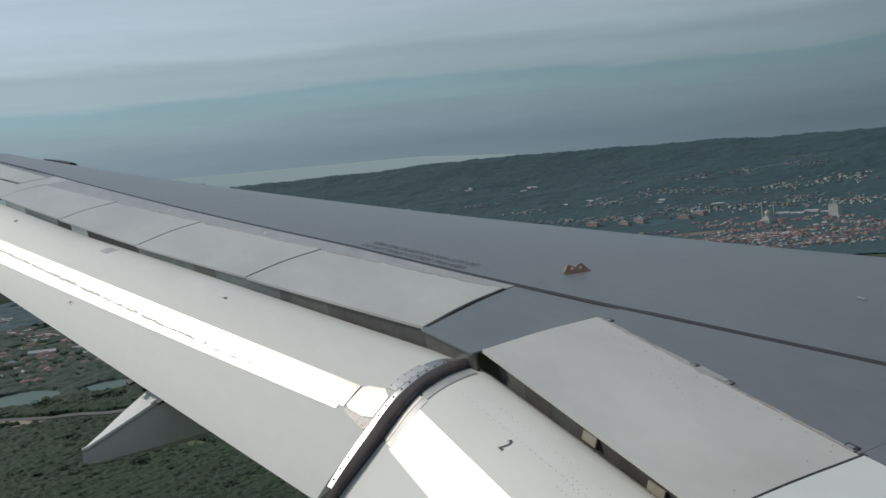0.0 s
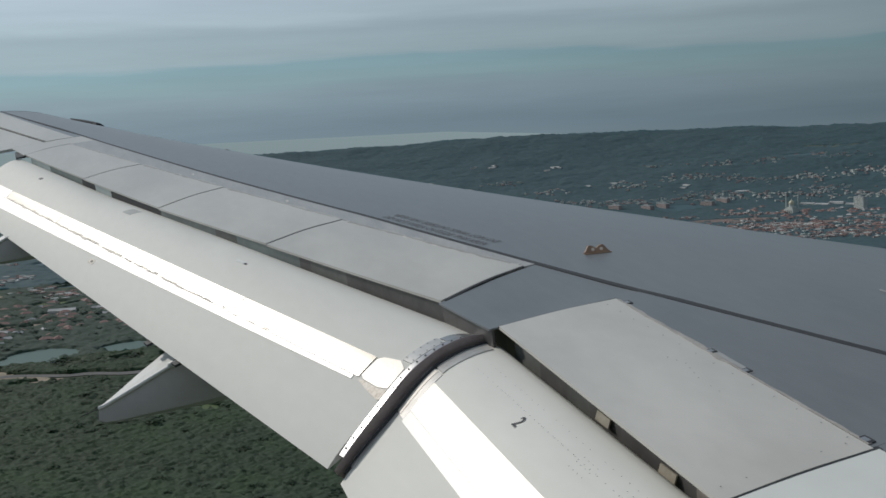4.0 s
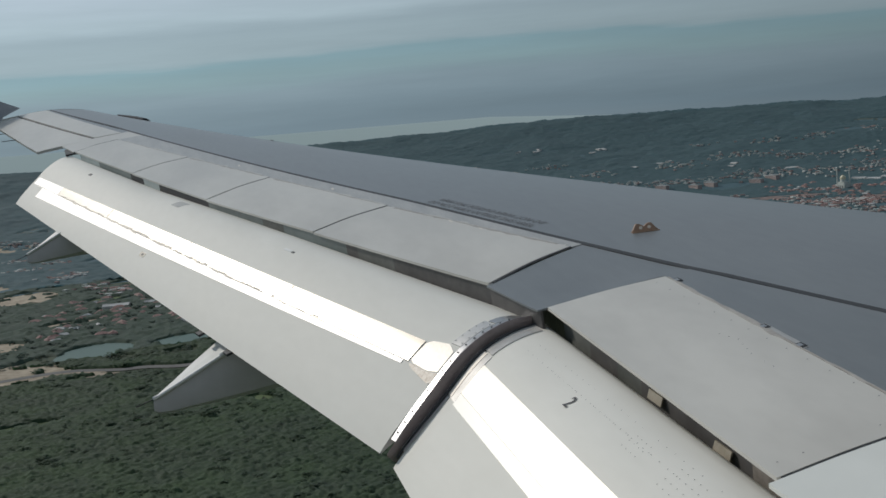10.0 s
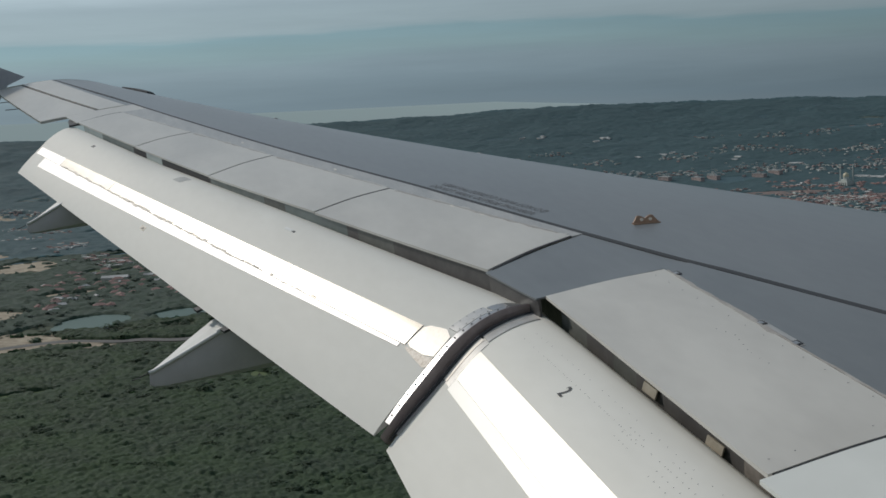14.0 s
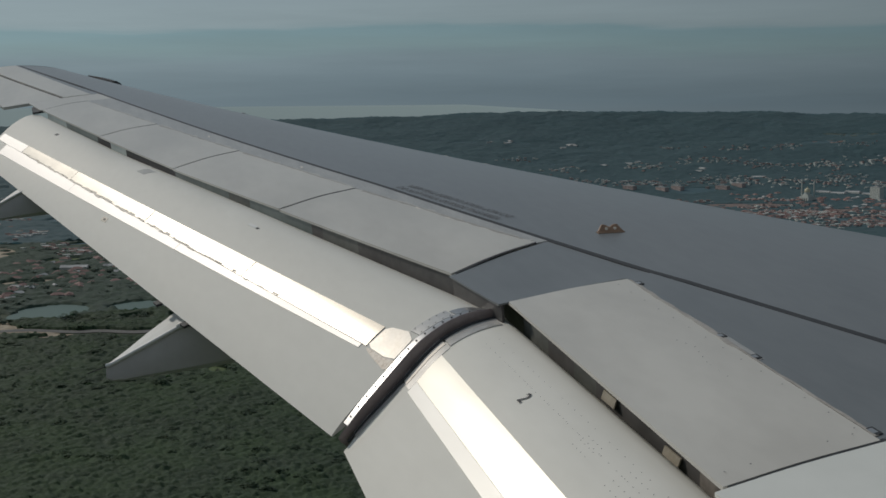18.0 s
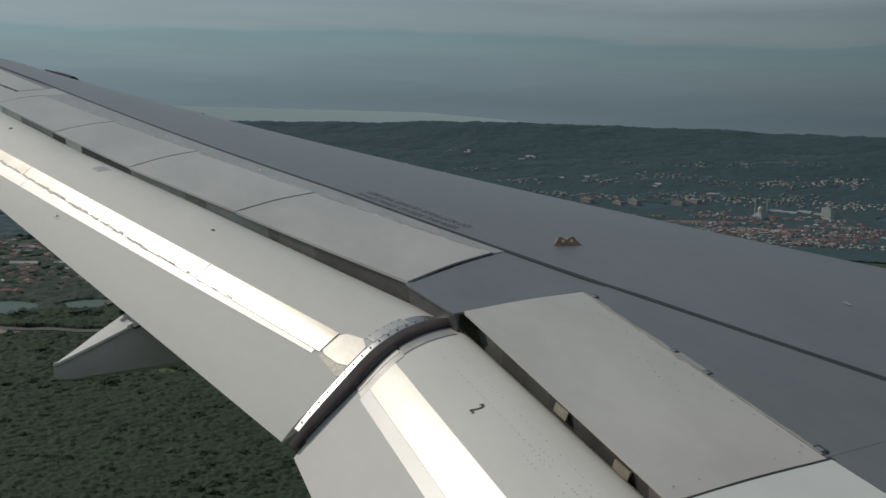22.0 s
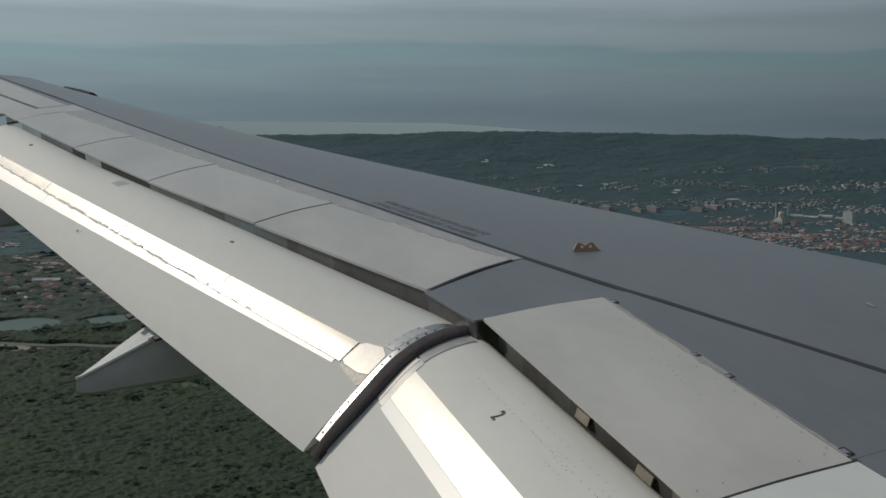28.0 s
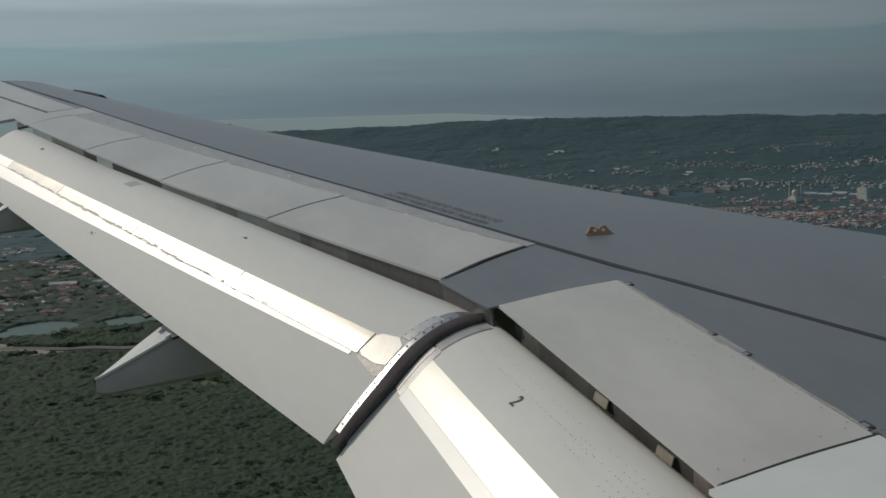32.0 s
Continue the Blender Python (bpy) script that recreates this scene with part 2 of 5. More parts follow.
HAZE_CROWNS = material("haze_tinted_crowns", (0.028, 0.067, 0.077), (0.042, 0.089, 0.100), 0.95, scale=0.008, fine=0.05, spread=0.4, island=0.08, thin=1.0)
SAND = material("bare_sand", (0.20, 0.16, 0.11), (0.47, 0.40, 0.30), 0.95, scale=0.012, fine=0.09, spread=0.5)
FIELD = material("mown_grass", (0.060, 0.098, 0.032), (0.105, 0.145, 0.058), 0.95, scale=0.02, fine=0.2)
EARTH = material("red_brown_earth", (0.135, 0.100, 0.092), (0.24, 0.185, 0.165), 0.95, scale=0.012, fine=0.09, spread=0.5)
# far copy of the grass colour, dulled to include the haze
HAZE_FIELD = material("hazed_hill_grass", (0.066, 0.090, 0.074), (0.094, 0.122, 0.098), 0.95, scale=0.01, fine=0.1)
TAR = material("road_surface", (0.10, 0.10, 0.095), (0.17, 0.165, 0.155), 0.9, scale=0.05, fine=0.5)
POND = material("green_pond_water", (0.050, 0.105, 0.088), (0.075, 0.140, 0.118), 0.6, scale=0.01, fine=0.3)
ROOF = material("red_roof_tiles", (0.15, 0.080, 0.072), (0.29, 0.185, 0.165), 0.85, scale=0.05, fine=0.8, random_tint=0.35, island=0.3)
SHEET = material("pale_sheet_roof", (0.20, 0.21, 0.215), (0.58, 0.58, 0.57), 0.6, scale=0.05, fine=0.8, random_tint=0.2, island=0.4)
PLASTER = material("pale_plaster", (0.48, 0.46, 0.43), (0.68, 0.66, 0.62), 0.8, scale=0.05, fine=0.7, random_tint=0.2)
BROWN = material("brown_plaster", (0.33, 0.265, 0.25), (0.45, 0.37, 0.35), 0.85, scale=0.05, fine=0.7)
PINE = material("dusky_woods", (0.016, 0.036, 0.025), (0.033, 0.060, 0.040), 0.95, scale=0.03, fine=0.2, spread=0.4, island=0.15, thin=0.9)
PANE = material("dark_window_glass", (0.02, 0.025, 0.03), (0.04, 0.045, 0.05), 0.15, scale=0.3, fine=2)
DOME = material("gilded_dome", (0.55, 0.50, 0.34), (0.72, 0.66, 0.48), 0.4, scale=0.4, fine=3)
LIME = material("white_lime_wash", (0.43, 0.46, 0.43), (0.57, 0.60, 0.565), 0.7, scale=0.1, fine=1.5)


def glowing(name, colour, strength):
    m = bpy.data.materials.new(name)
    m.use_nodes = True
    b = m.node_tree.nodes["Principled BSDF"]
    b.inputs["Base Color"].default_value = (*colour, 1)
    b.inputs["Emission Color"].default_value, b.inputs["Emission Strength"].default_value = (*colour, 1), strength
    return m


# glows by itself in place of sky light off far water
FAR_GLOW = glowing("glowing_distance", (0.27, 0.335, 0.34), 0.58)
PLASTIC = material("cabin_plastic", (0.50, 0.49, 0.47), (0.58, 0.57, 0.55), 0.5, scale=2, fine=30)


# ---- mesh helpers ----
def mesh_of(name, verts, faces, mat, smooth=False):
    me = bpy.data.meshes.new(name)
    me.from_pydata([tuple(v) for v in verts], [], [tuple(f) for f in faces])
    me.materials.append(mat)
    if smooth:
        me.polygons.foreach_set("use_smooth", [True] * len(me.polygons))
    me.update()
    return me


def part(name, data, parent, label="", kind=""):
    ob = new(name, data)
    ob.parent = parent
    return tagged(ob, label, kind=kind)


def slab(top, drop, nu, nv):
    """Faces of a closed plate from a grid of top points (nu+1 by nv+1) and the same grid pushed along drop."""
    g = np.asarray(top, float).reshape(nu + 1, nv + 1, 3)
    under = g + np.asarray(drop, float)
    n = (nu + 1) * (nv + 1)
    at = lambda i, j: i * (nv + 1) + j
    faces = []
    for i in range(nu):
        for j in range(nv):
            f = (at(i, j), at(i + 1, j), at(i + 1, j + 1), at(i, j + 1))
            faces += [f, tuple(n + k for k in reversed(f))]
    rim = [at(i, 0) for i in range(nu + 1)] + [at(nu, j) for j in range(1, nv + 1)] + [at(i, nv) for i in range(nu - 1, -1, -1)] + [at(0, j) for j in range(nv - 1, 0, -1)]
    for p, q in zip(rim, rim[1:] + rim[:1]):
        faces.append((q, p, n + p, n + q))
    return np.concatenate([g.reshape(-1, 3), under.reshape(-1, 3)]), faces


def plate(name, top, drop, nu, nv, mat, parent, label="", smooth=True):
    verts, faces = slab(top, drop, nu, nv)
    me = mesh_of(name, verts, faces, mat, smooth)
    bm = bmesh.new()
    bm.from_mesh(me)
    bmesh.ops.recalc_face_normals(bm, faces=bm.faces)
    for e in bm.edges:
        if len(e.link_faces) == 2 and e.calc_face_angle(0) > 0.7:
            e.smooth = False
    bm.to_mesh(me)
    bm.free()
    return part(name, me, parent, label)


def solid(name, build, mat, parent, label="", smooth=False):
    bm = bmesh.new()
    build(bm)
    bmesh.ops.recalc_face_normals(bm, faces=bm.faces)
    for e in bm.edges:
        if len(e.link_faces) == 2 and e.calc_face_angle(0) > 0.6:
            e.smooth = False
    me = bpy.data.meshes.new(name)
    bm.to_mesh(me)
    bm.free()
    me.materials.append(mat)
    if smooth:
        me.polygons.foreach_set("use_smooth", [True] * len(me.polygons))
    return part(name, me, parent, label)


def tube(points, radius, sides=8):
    """Vertices and faces of a closed tube along points; radius may be a list."""
    pts = [Vector(p) for p in points]
    rad = radius if isinstance(radius, (list, tuple)) else [radius] * len(pts)
    verts, faces = [], []
    for i, p in enumerate(pts):
        ahead = (pts[min(i + 1, len(pts) - 1)] - pts[max(i - 1, 0)]).normalized()
        side = ahead.cross(Vector((0, 0, 1)))
        side = side.normalized() if side.length > 1e-4 else Vector((1, 0, 0))
        up = side.cross(ahead)
        for k in range(sides):
            w = 2 * math.pi * k / sides
            verts.append(p + rad[i] * (math.cos(w) * side + math.sin(w) * up))
    for i in range(len(pts) - 1):
        for k in range(sides):
            a0, b0 = i * sides + k, i * sides + (k + 1) % sides
            faces.append((a0, b0, b0 + sides, a0 + sides))
    faces += [tuple(range(sides)), tuple(reversed(range((len(pts) - 1) * sides, len(pts) * sides)))]
    return verts, faces


# ---- the wing ----
# s is the distance from the aircraft's middle line, y the place along it.
SPAN_IN, SPAN_OUT = 2.0, 17.0


def dihedral(s):
    d = s - 6.4
    return 0.082 * d + (0.003 * d * d if d > 0 else 0.0)


def leading(s):
    return 6.024 - (s - 1.98) * 0.52


def trailing(s):
    return -max(0.0, s - 6.4) * 0.3


FRAC = np.linspace(0, 1.1, 221)
RISE = np.interp(FRAC, (0, 0.005, 0.02, 0.05, 0.1, 0.2, 0.3, 0.4, 0.5, 0.6, 0.7, 0.8, 0.9, 1.0, 1.1), (0, 0.009, 0.020, 0.031, 0.043, 0.057, 0.063, 0.063, 0.059, 0.052, 0.041, 0.0275, 0.014, 0, -0.014))
soft_rise = np.convolve(np.pad(RISE, 12, mode="reflect", reflect_type="odd"), np.ones(25) / 25, mode="valid")
RISE = np.where(FRAC > 0.12, soft_rise, RISE)


def upper(s, y, lift=0.0):
    """A point of the wing's upper surface."""
    c = leading(s) - trailing(s)
    f = (leading(s) - y) / c
    z = dihedral(s) + c * (np.interp(f, FRAC, RISE) - 0.0444 + (0.67 - f) * 0.066 - 0.03 * max(0.0, 1 - f / 0.5) ** 1.2)
    return (-s, y, z + lift)


def spar(s):
    return float(np.interp(s, (2.0, 4.4, 5.53, 6.06, 6.48, 7.2, 8.72, 10.7, 12.53, 14.9, 17.1), (2.23, 1.735, 1.462, 1.338, 1.222, 0.998, 0.535, -0.15, -0.775, -1.60, -2.47)))


def hinge(s):
    return float(np.interp(s, (6.9, 7.0, 8.77, 10.48, 12.08, 13.9), (1.015, 0.98, 0.36, -0.24, -0.83, -1.52)))


def quad(a, b, c, d, nu, nv, lift=0.0, bow=0.0):
    """Grid on the upper surface between four corners (s, y): front inboard, front outboard, rear outboard, rear inboard."""
    a, b, c, d = (np.array(p, float) for p in (a, b, c, d))
    pts = []
    for i in range(nu + 1):
        u = i / nu
        for j in range(nv + 1):
            v = j / nv
            s, y = (1 - v) * ((1 - u) * a + u * b) + v * ((1 - u) * d + u * c)
            pts.append(upper(s, y, lift + bow * math.sin(math.pi * v) ** 1.4))
    return pts


wing = new("airliner_wing")
wing.matrix_world = CRAFT
tagged(wing, "pale grey swept airliner wing with lowered white flaps in flight", "aircraft wing")

# wing box: nose, upper and lower skin in one closed loft
stations = np.concatenate([np.linspace(SPAN_IN, 6.4, 9), np.linspace(6.8, SPAN_OUT, 27)])
fracs = (0.0, 0.003, 0.010, 0.022, 0.04, 0.065, 0.1, 0.15, 0.2, 0.26, 0.33, 0.4, 0.47, 0.54, 0.61)
rings = []
for s in stations:
    c = leading(s) - trailing(s)
    end = spar(s) + 0.014
    top = [upper(s, leading(s) - f * c) for f in fracs if leading(s) - f * c > end + 0.04] + [upper(s, end)]
    while len(top) < 16:
        k = max(range(len(top) - 1), key=lambda i: abs(top[i][1] - top[i + 1][1]))
        top.insert(k + 1, upper(s, (top[k][1] + top[k + 1][1]) / 2))
    nose = upper(s, leading(s))
    rear = top[-1]
    base = [(-s, nose[1] - f * (nose[1] - rear[1]), nose[2] - 0.075 * c * math.sqrt(f) * (1.15 - 0.4 * f) + f * (rear[2] - nose[2]) * 0.5) for f in (1.0, 0.75, 0.5, 0.3, 0.15, 0.06, 0.02)]
    rings.append(top[:16] + base)
count = len(rings[0])
verts = [v for r in rings for v in r]
faces = [(i * count + k, i * count + (k + 1) % count, (i + 1) * count + (k + 1) % count, (i + 1) * count + k) for i in range(len(rings) - 1) for k in range(count)]
faces += [tuple(range(count)), tuple(reversed(range((len(rings) - 1) * count, len(rings) * count)))]


def skin_build(bm):
    vs = [bm.verts.new(v) for v in verts]
    for f in faces:
        bm.faces.new([vs[k] for k in f])


solid("wing_skin", skin_build, GREY, wing, "smooth grey painted upper wing skin", smooth=True)

# sealant in the long seam behind the wing box
seam = []
ss = np.linspace(SPAN_IN, SPAN_OUT - 0.02, 60)
for s in ss:
    for j in range(2):
        seam.append(upper(s, spar(s) + 0.015 - 0.030 * j, 0.0015))
plate("seam_sealant", seam, (0, 0, -0.03), len(ss) - 1, 1, SEALANT, wing, "dark sealant line along the rear spar", smooth=False)

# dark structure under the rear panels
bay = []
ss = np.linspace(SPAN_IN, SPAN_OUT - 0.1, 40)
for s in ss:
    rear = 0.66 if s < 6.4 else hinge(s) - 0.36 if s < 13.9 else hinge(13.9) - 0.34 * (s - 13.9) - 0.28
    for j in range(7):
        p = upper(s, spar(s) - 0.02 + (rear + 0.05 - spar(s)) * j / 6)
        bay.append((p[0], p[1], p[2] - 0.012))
plate("flap_bay", bay, (0, 0, -0.05), len(ss) - 1, 6, DARK, wing, "dark flap bay under the spoilers", smooth=False)
# the rear wall of the bay, with added boards hanging under the spoilers' rear edges
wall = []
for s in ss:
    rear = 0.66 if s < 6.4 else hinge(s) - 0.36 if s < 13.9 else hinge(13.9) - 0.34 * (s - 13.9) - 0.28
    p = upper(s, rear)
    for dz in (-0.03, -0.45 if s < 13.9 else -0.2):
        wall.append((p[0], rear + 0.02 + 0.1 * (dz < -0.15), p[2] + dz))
plate("bay_rear_wall", wall, (0, 0.03, 0), len(ss) - 1, 1, DARK, wing, "dark rear wall of the flap bay", smooth=False)
# board colours imitate the light and dark seen through the open slot
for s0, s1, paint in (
    (6.84, 7.72, SLOT_DARK), (7.72, 8.11, SLOT_SHADE), (8.11, 8.24, SLOT_DARK), (8.24, 9.05, SLOT_VIEW), (9.05, 9.36, SLOT_SHADE), (9.36, 10.26, SLOT_VIEW),
    (10.26, 11.33, SEALANT), (11.33, 11.72, SLOT_PALE), (11.72, 12.06, SEALANT), (12.06, 12.98, SLOT_VIEW), (12.98, 13.6, SLOT_PALE),
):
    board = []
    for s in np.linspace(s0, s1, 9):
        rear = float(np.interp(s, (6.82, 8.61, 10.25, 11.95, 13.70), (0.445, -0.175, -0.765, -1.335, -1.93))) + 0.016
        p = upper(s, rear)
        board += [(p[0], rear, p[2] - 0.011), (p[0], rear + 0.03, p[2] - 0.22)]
    plate("slot_board", board, (0, 0.015, 0), 8, 1, paint, wing, "added board in the flap slot, painted with its light and dark", smooth=False)

# added board, coloured dark for the shade at the bend
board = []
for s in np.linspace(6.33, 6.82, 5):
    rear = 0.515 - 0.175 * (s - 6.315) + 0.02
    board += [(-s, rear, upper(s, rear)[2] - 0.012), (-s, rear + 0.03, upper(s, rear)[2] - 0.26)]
plate("slot_board", board, (0, 0.012, 0), 4, 1, SLOT_DARK, wing, "added board at the bend of the trailing edge, painted dark for shade", smooth=False)
# more added boards, coloured for the inboard slot's shade and lit patch
for s0, s1, paint in ((SPAN_IN, 4.55, SLOT_DARK), (4.55, 4.70, SLOT_MOTTLED), (4.70, 5.50, SLOT_DARK), (5.50, 5.72, SLOT_SHADE), (5.72, 6.0, SLOT_DARK), (6.0, 6.3, SLOT_SHADE)):
    plate("slot_board", [(-s, y, upper(s, 0.63)[2] - d) for s in np.linspace(s0, s1, 7) for y, d in ((0.632, 0.012), (0.645, 0.24))], (0, 0.012, 0), 6, 1, paint, wing, "added board in the inboard flap slot, painted with its light and dark", smooth=False)
end_rib = [upper(13.72 + 0.30 * i / 4, hinge(13.9) - 0.36 - (0.15 - 0.06 * i / 4) * j / 4 - 0.30 * 0.30 * i / 4, -0.014 - 0.012 * (j == 0)) for i in range(5) for j in range(5)]
plate("flap_end_rib", end_rib, (0, 0, -0.02), 4, 4, SEALANT, wing, "dark open rib at the end of the flap", smooth=False)

G = 0.013  # half a panel gap
# grey fixed panels behind the seam
plate("fixed_panel", quad((SPAN_IN, spar(2.0) - 0.014), (4.41, spar(4.41) - 0.014), (4.41, 1.096), (SPAN_IN, 1.116), 6, 3), (0, 0, -0.008), 6, 3, GREY, wing)
plate("fixed_panel", quad((4.41 + 0.002, spar(4.41) - 0.014), (6.27, spar(6.27) - 0.014), (6.27, 1.1385), (4.412, 1.0855), 8, 3), (0, 0, -0.008), 8, 3, GREY, wing)
plate("fixed_panel", quad((6.255, spar(6.255) - 0.014), (7.02 - 0.002, spar(7.02) - 0.014), (6.817, 0.43), (6.315, 0.515), 8, 8, -0.0022, 0.006), (0, 0, -0.009), 8, 8, GREY, wing, "grey fixed panel at the bend of the trailing edge")
edges = (7.02, 8.77, 10.48, 12.08, 13.82)
rear_s = (6.82, 8.61, 10.25, 11.95, 13.70)
rear_y = (0.445, -0.175, -0.765, -1.335, -1.93)
strip = []
ss = np.linspace(7.02, 13.82, 40)
for s in ss:
    for j in range(3):
        strip.append(upper(s, spar(s) - 0.014 + (hinge(s) + 0.006 - spar(s) + 0.014) * j / 2, 0.001))
plate("hinge_fairing_strip", strip, (0, 0, -0.009), len(ss) - 1, 2, GREY_WORN, wing, "worn grey strip ahead of the spoilers")
# spoilers
for k in range(4):
    plate("spoiler", quad((edges[k] + G, hinge(edges[k])), (edges[k + 1] - G, hinge(edges[k + 1])), (rear_s[k + 1] - G, rear_y[k + 1]), (rear_s[k] + G, rear_y[k]), 10, 8, 0.003, 0.010), (0, 0, -0.014), 10, 8, WHITE, wing, "white painted spoiler panel lying closed")
plate("spoiler", quad((4.395 + 0.007, 1.080), (6.25, 1.133), (6.302, 0.560), (4.395 + 0.007, 0.535), 12, 8, 0.003, 0.006), (0, 0, -0.014), 12, 8, WHITE, wing, "white inboard spoiler panel lying closed")
# the root panel's lighter colour holds the window reflection over it
plate("fixed_panel", quad((SPAN_IN, 1.11), (4.395 - 0.007, 1.09), (4.395 - 0.007, 0.50), (SPAN_IN, 0.49), 8, 6, 0.003, 0.006), (0, 0, -0.014), 8, 6, GLARE_WHITE, wing, "white fixed panel by the wing root")
def ragged_edge(name, s0, s1, line, reach, mat, label, seed, ahead=1.0):
    """A thin ribbon of worn paint whose one side wanders."""
    pts, n = [], int((s1 - s0) / 0.035)
    for i in range(n + 1):
        s = s0 + (s1 - s0) * i / n
        w = reach * max(0.06, 0.45 + 0.9 * noise.noise(Vector((s * 2.3, seed, 0.0))) + 0.5 * noise.noise(Vector((s * 11.0, seed, 4.0))))
        for j in range(3):
            pts.append(upper(s, line(s) + ahead * w * j / 2, 0.0028 if ahead > 0 else 0.0046))
    return plate(name, pts, (0, 0, -0.0016), n, 2, mat, wing, label, smooth=False)


for k in range(4):
    ragged_edge("worn_edge", edges[k] + 0.05, edges[k + 1] - 0.05, lambda s: hinge(s) - 0.012, 0.055, WORN_WHITE, "ragged white paint along the spoiler hinge", 3.1 + k)
    ragged_edge("worn_edge", edges[k] + 0.1, edges[k + 1] - 0.1, lambda s: hinge(s) + 0.004, 0.028, GRIME, "brown worn paint along the spoiler hinge", 7.3 + k, -1.0)
front = lambda s: 1.080 + (s - 4.402) * 0.0287
ragged_edge("worn_edge", 4.43, 6.23, lambda s: front(s) + 0.003, 0.018, GRIME, "worn grey paint ahead of the inboard spoiler", 12.4)
ragged_edge("worn_edge", 4.43, 6.23, lambda s: front(s) + 0.008, 0.020, GRIME, "brown worn edge of the inboard spoiler", 15.9, -1.0)
# dark joints between the panels
for k in range(5):
    plate("panel_joint", quad((edges[k] - (0.020 if k else 0.0), hinge(edges[k]) + 0.004), (edges[k] + 0.020, hinge(edges[k]) + 0.004), (rear_s[k] + 0.020, rear_y[k] + 0.02), (rear_s[k] - (0.020 if k else 0.0), rear_y[k] + 0.02), 1, 8, 0.0012, 0.010), (0, 0, -0.003), 1, 8, SEALANT, wing, smooth=False)
plate("panel_joint", quad((4.384, 1.10), (4.406, 1.10), (4.406, 0.55), (4.384, 0.55), 1, 8, 0.0012, 0.006), (0, 0, -0.003), 1, 8, SEALANT, wing, smooth=False)
# outer end: fixed panels and aileron
plate("fixed_panel", quad((13.82 + G, spar(13.82) - 0.014), (14.22, spar(14.22) - 0.014), (14.20, -2.10), (13.70 + G, -1.95), 5, 8), (0, 0, -0.009), 5, 8, WHITE, wing)
outer = lambda s: -1.50 - 0.385 * (s - 14.22)
plate("hinge_fairing_strip", quad((14.225, spar(14.22) - 0.014), (16.98, spar(16.98) - 0.014), (16.98, outer(16.98) + 0.10), (14.225, outer(14.22) + 0.04), 12, 3), (0, 0, -0.009), 12, 3, GREY, wing)
plate("fixed_panel", quad((14.225, outer(14.22) + 0.036), (16.98, outer(16.98) + 0.096), (16.98, -2.83), (14.225, -1.74), 12, 4, 0.003), (0, 0, -0.010), 12, 4, WHITE, wing, "white fixed panel ahead of the aileron")
aileron = []
for i in range(13):
    s = 14.22 + (16.9 - 14.22) * i / 12
    f0, t0 = -1.775 - 0.396 * (s - 14.22), trailing(s) - 0.02
    for j in range(5):
        aileron.append(upper(s, f0 + (t0 - f0) * j / 4, -0.002))
plate("aileron", aileron, (0, 0.01, -0.028), 12, 4, WHITE, wing, "white painted aileron in line with the wing")
plate("aileron_gap", quad((14.22, -1.735), (16.95, -2.825), (16.95, -2.86), (14.22, -1.78), 10, 1, -0.012), (0, 0, -0.02), 10, 1, SEALANT, wing, smooth=False)
# dark end of the slat, standing proud of the nose
blob = []
for i in range(7):
    s = 15.80 + 0.60 * i / 6
    h = 0.016 * math.sin(math.pi * min(1, 0.25 + 0.75 * i / 6)) + 0.008
    for j in range(5):
        p = upper(s, leading(s) - 0.03 - 0.10 * j / 4)
        blob.append((p[0], p[1] + 0.06, p[2] + h * math.sin(math.pi * (j + 0.5) / 5)))
plate("slat_end", blob, (0, 0, -0.06), 6, 4, SEALANT, wing, "dark outer end of the lowered slat")
# lowered slats ahead of the nose
for s0, s1 in ((6.9, 9.2), (9.23, 11.5), (11.53, 13.8), (13.83, 16.3)):
    pts = []
    for i in range(9):
        s = s0 + (s1 - s0) * i / 8
        c = leading(s) - trailing(s)
        for f, dy, dz in ((0.11, 0.10, -0.085), (0.06, 0.12, -0.10), (0.03, 0.13, -0.115), (0.01, 0.14, -0.13), (0.0, 0.145, -0.16), (-0.002, 0.13, -0.20)):
            p = upper(s, leading(s) - max(f, 0.0) * c)
            pts.append((p[0], p[1] + dy, p[2] + dz))
    plate("slat", pts, (0, -0.03, -0.012), 8, 5, GREY_WORN, wing, "grey leading edge slat, lowered")

# ---- flaps ----
OUT_Y = (-0.814, -0.748, -0.640, -0.537, -0.432, -0.326, -0.217, -0.106, 0.0)
OUT_Z = (-0.640, -0.549, -0.432, -0.328, -0.222, -0.146, -0.092, -0.070, -0.095)
IN_Y = (-0.188, -0.122, -0.020, 0.082, 0.134, 0.238, 0.344, 0.481, 0.564)
IN_Z = (-0.835, -0.750, -0.643, -0.537, -0.476, -0.363, -0.292, -0.246, -0.238)
FINE = np.linspace(0, 1, 81)


def smoothed(values):
    fine = np.interp(FINE, np.linspace(0, 1, len(values)), values)
    return np.convolve(np.pad(fine, 6, mode="reflect", reflect_type="odd"), np.ones(13) / 13, mode="valid")


OUT_Y, OUT_Z, IN_Y, IN_Z = (smoothed(v) for v in (OUT_Y, OUT_Z, IN_Y, IN_Z))


